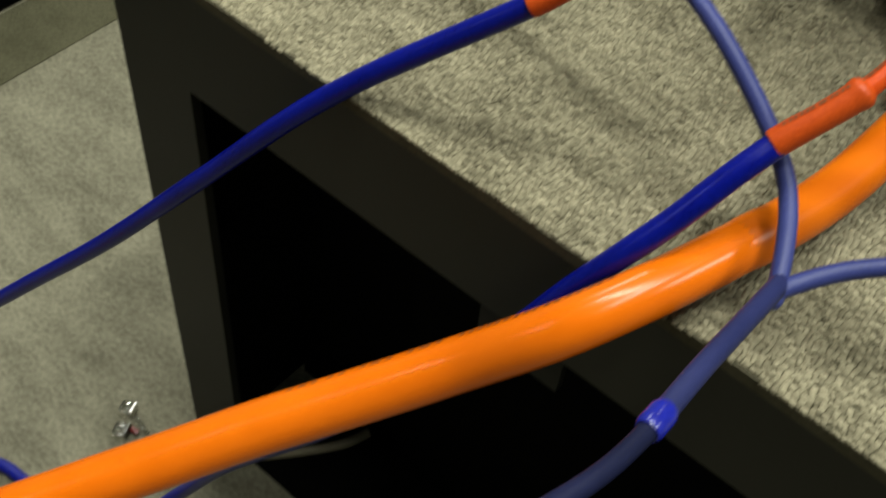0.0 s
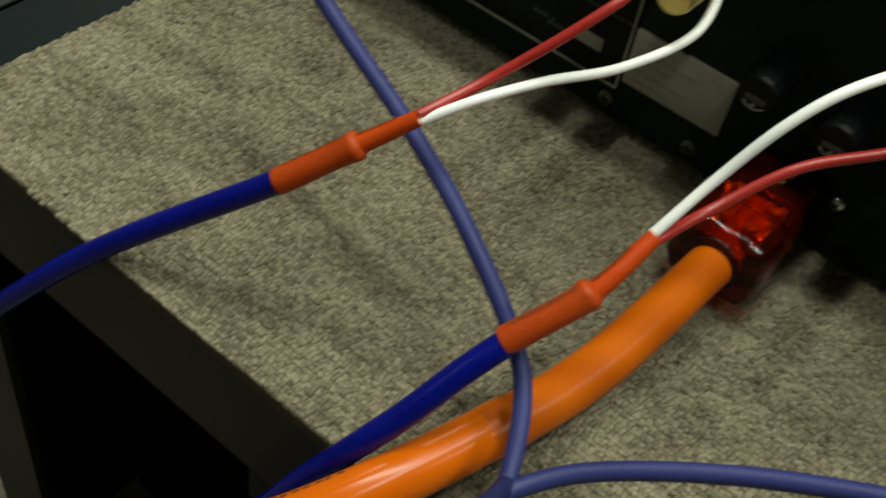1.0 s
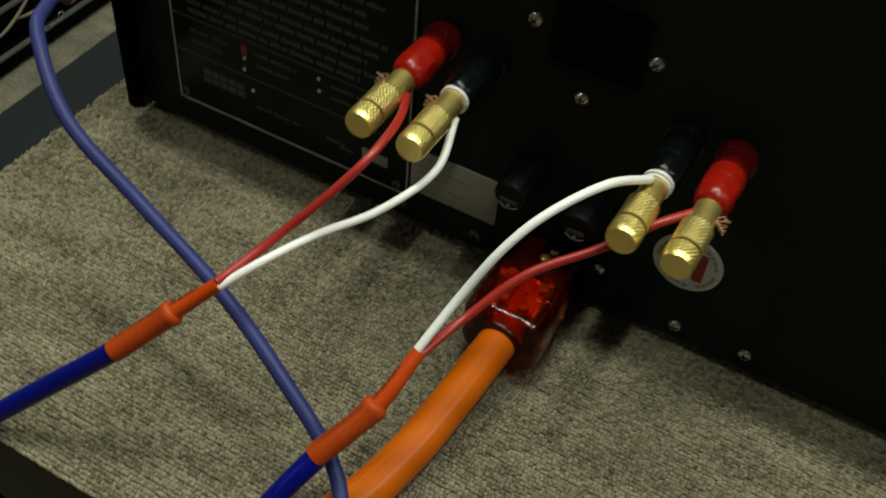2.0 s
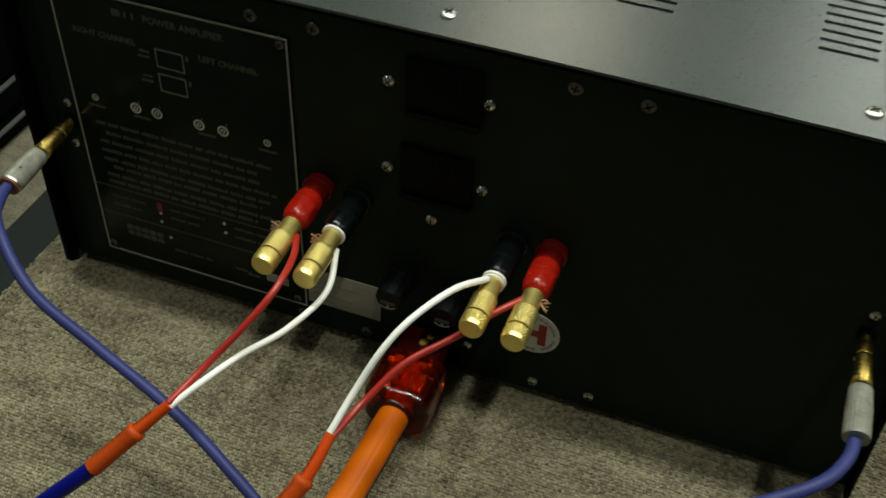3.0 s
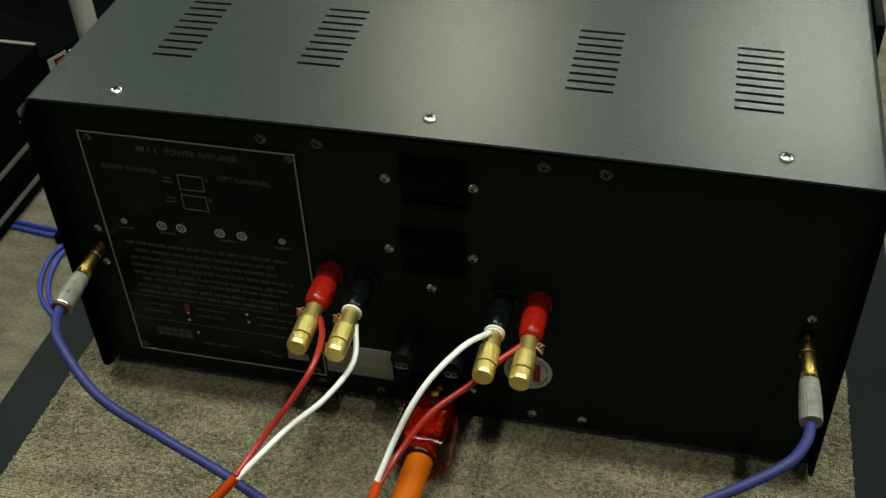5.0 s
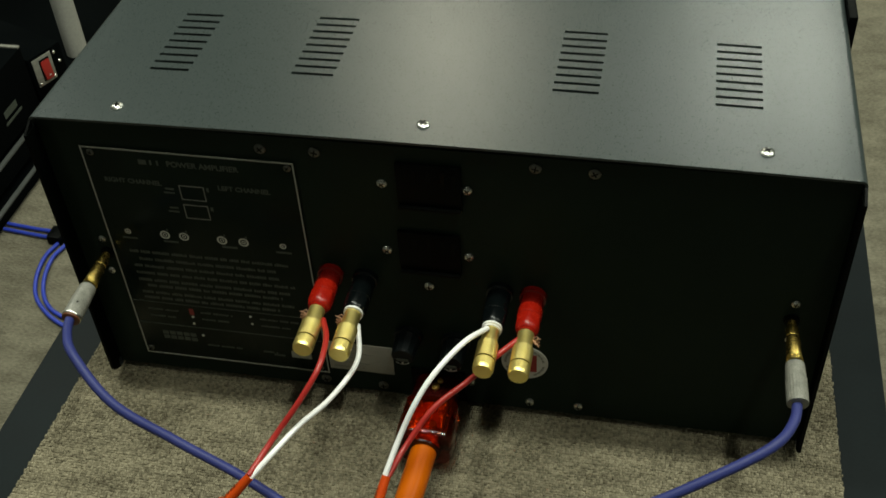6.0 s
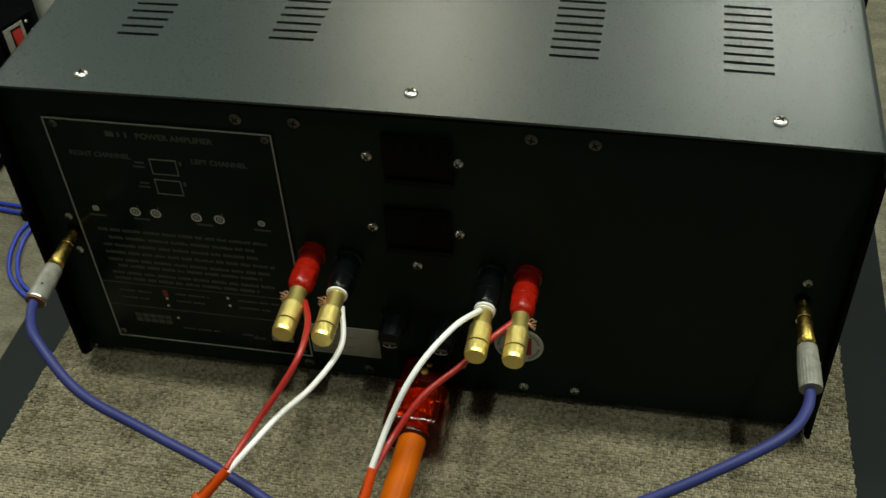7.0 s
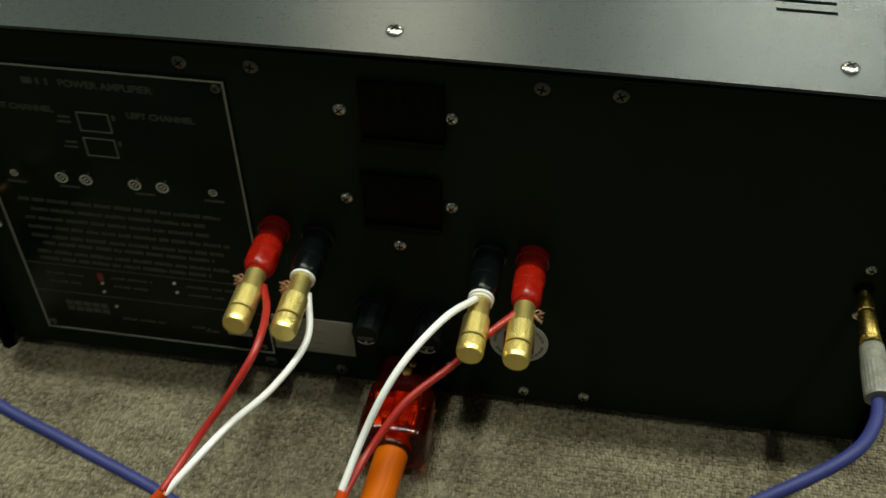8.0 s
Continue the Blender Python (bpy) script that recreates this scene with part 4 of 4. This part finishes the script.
def build_box():
    unit = thing("audio_component", "black boxed audio component with small pale lettering", "audio component", (-0.60, 0.30, FLOOR + 0.0567))
    part("case", box(-0.32, 0.0, -0.62, 0.272, 0.004, 0.085, 0.002), M_RACK, unit)
    part("top_lip", box(-0.20, 0.0, 0.2675, 0.2718, 0.0852, 0.0872, 0.0004), M_GREY, unit, "bright edge lip")
    for x in (-0.28, -0.04):
        for y in (-0.59, 0.22):
            ob = part("foot", lathe([(0, 0.010), (0.004, 0.010)], 16), M_HOLE, unit)
            ob.matrix_local = pose(x, y, 0.004, 90)
    for y0, y1, z0, z1 in ((0.205, 0.232, 0.034, 0.042), (0.203, 0.238, 0.026, 0.029)):
        part("text_bar", box(0.0, 0.0006, y0, y1, z0, z1), M_PRINT_DIM, unit)


build_box()


def build_power_strip():
    strip = thing("power_switch_box", "black switch box with grey plate and red rocker", "power strip", (-0.60, 0.60, FLOOR + 0.0567))
    strip.rotation_euler = (0, 0, radians(-22))
    part("case", box(-0.30, 0.0, -0.017, 0.031, 0.0, 0.058, 0.002), M_RACK, strip)
    plate = part("switch_plate", box(0.0, 0.0016, -0.013, 0.0140, 0.0195, 0.0545, 0.0006), M_GREY, strip, "grey metal switch plate")
    part("switch_bezel", box(0.0016, 0.0022, -0.0045, 0.0095, 0.0235, 0.0510, 0.0002), M_HOLE, plate, "black switch bezel")
    bm = box(0.0022, 0.0060, -0.0034, 0.0084, 0.0255, 0.0490, 0.0014)
    for v in bm.verts:
        if v.co.z > 0.037 and v.co.x > 0.004:
            v.co.x -= 0.0022
    part("rocker", bm, M_RED, plate, "red rocker switch")
    part("rocker_mark", box(0.0060, 0.0062, 0.0010, 0.0040, 0.0300, 0.0310), M_RING, plate, "pale printed mark")
    for y, z in ((-0.010, 0.0225), (0.0115, 0.0225), (0.0195, 0.050), (0.0240, 0.036)):
        ob = part("screw", lathe([(0, 0.0020), (0.001, 0.0014)], 12), M_SCREW, plate)
        ob.matrix_local = pose(0.0016 if y < 0.015 else 0.0001, y, z, 0, 0, 90)


build_power_strip()


def build_rack_cords():
    for label, pts in (
        ("tan cord drooping in a loop out of the rack", [(-6.00, 3.50, -2.55), (-5.97, 3.40, -2.66), (-5.955, 3.28, -2.78), (-5.95, 3.13, -2.83), (-5.955, 2.93, -2.83), (-5.97, 2.70, -2.79), (-6.00, 2.50, -2.70)]),
        ("tan cord hanging slack beside a drooping loop", [(-6.00, 3.25, -2.42), (-5.97, 3.06, -2.53), (-5.96, 2.90, -2.63), (-5.955, 2.72, -2.75), (-5.96, 2.52, -2.84), (-6.00, 2.30, -2.88)]),
    ):
        cord = thing("rack_cord", label, "cord", group="rack cords")
        part("strand", sweep(smooth_path(pts), 0.0017, 10), M_IVORY, cord)
    clip = thing("cable_clip", "small pale metal clip on the edge of the rack", "clip", (-0.5895, 0.304, FLOOR + 0.0191))
    part("spring", box(-0.0030, 0.0014, -0.0085, 0.0085, 0.0, 0.0030, 0.0010), M_SCREW, clip)
    part("loop", sweep([Vector((-0.001, 0.0085 + 0.003 * math.sin(a), 0.0034 - 0.003 * math.cos(a))) for a in (math.pi * k / 8 for k in range(12))], 0.0006, 8), M_SCREW, clip)
    block = thing("wooden_block", "small brown wooden block on the rack shelf", "block", (-0.572, 0.592, FLOOR + 0.0567))
    part("body", box(-0.022, -0.002, -0.012, 0.010, 0.0, 0.014, 0.0015), M_WOOD, block)


build_rack_cords()


# ---- the carpet mat on the stand ----
def mat_left(y):
    return -0.2050 + 0.02 * y


def mat_right(y):
    return 0.2080 - 0.016 * y


def mat_front(x):
    return -0.1520 - 0.010 * (x + 0.08) - 0.011 * max(0.0, x)


def build_mat():
    rug = thing("carpet_mat", "cut piece of beige-grey loop-pile carpet on the stand", "carpet mat", (0, 0, -0.006))
    bm = bmesh.new()
    loop = [(mat_left(-0.15), mat_front(-0.205)), (0.0, mat_front(0.0)), (mat_right(-0.15), mat_front(0.21)), (mat_right(0.36), 0.36), (mat_left(0.36), 0.36)]
    low = [bm.verts.new((x, y, 0.0002)) for x, y in loop]
    high = [bm.verts.new((x, y, 0.0046)) for x, y in loop]
    for n in range(5):
        bm.faces.new((low[n], low[(n + 1) % 5], high[(n + 1) % 5], high[n]))
    bm.faces.new(high)
    bm.faces.new(list(reversed(low)))
    part("backing", bm, M_BACKING, rug, "dark woven backing")
    rnd = random.Random(11)
    verts, faces = [], []

    def tuft(x, y, long):
        lx, ly, h = long * rnd.uniform(0.44, 0.54), rnd.uniform(0.00060, 0.00076), rnd.uniform(0.0053, 0.0059)
        a = rnd.gauss(0.0, 0.08)
        c, s = math.cos(a), math.sin(a)
        sx, sy = rnd.uniform(-0.0003, 0.0003), rnd.uniform(-0.0003, 0.0003)
        n = len(verts)
        for z, k, m in ((0.0044, 1.0, 0.0), (h - 0.0003, 1.0, 0.6), (h, 0.62, 1.0)):
            for u, v in ((-1, -1), (1, -1), (1, 1), (-1, 1)):
                px, py = u * lx * k, v * ly * k
                verts.append((x + c * px - s * py + sx * m, y + s * px + c * py + sy * m, z))
        for r in (0, 4):
            for q in range(4):
                faces.append((n + r + q, n + r + (q + 1) % 4, n + r + 4 + (q + 1) % 4, n + r + 4 + q))
        faces.append((n + 8, n + 9, n + 10, n + 11))

    y = -0.159
    while y < 0.36:
        x, end = mat_left(y) + rnd.uniform(-0.0005, 0.0004), mat_right(y) + rnd.uniform(-0.0004, 0.0005)
        lean = rnd.uniform(0, 6.28)
        while x < end - 0.0005:
            long = min(rnd.uniform(0.0011, 0.0019), end - x)
            px, py = x + long / 2, y + rnd.gauss(0, 0.00009) + 0.00010 * math.sin(90 * x + lean)
            if py > mat_front(px) + rnd.uniform(-0.0003, 0.0003) and rnd.random() > 0.004 and (py < 0.03 or px < -0.178 or px > 0.178):
                tuft(px, py, long)
            x += long
        y += 0.00152
    mesh = bpy.data.meshes.new("pile")
    mesh.from_pydata(verts, [], faces)
    mesh.polygons.foreach_set("use_smooth", [True] * len(mesh.polygons))
    mesh.materials.append(M_CARPET)
    pile = new("pile", mesh)
    pile.parent = rug
    tagged(pile, "beige-grey loop pile", kind="stuff")


build_mat()
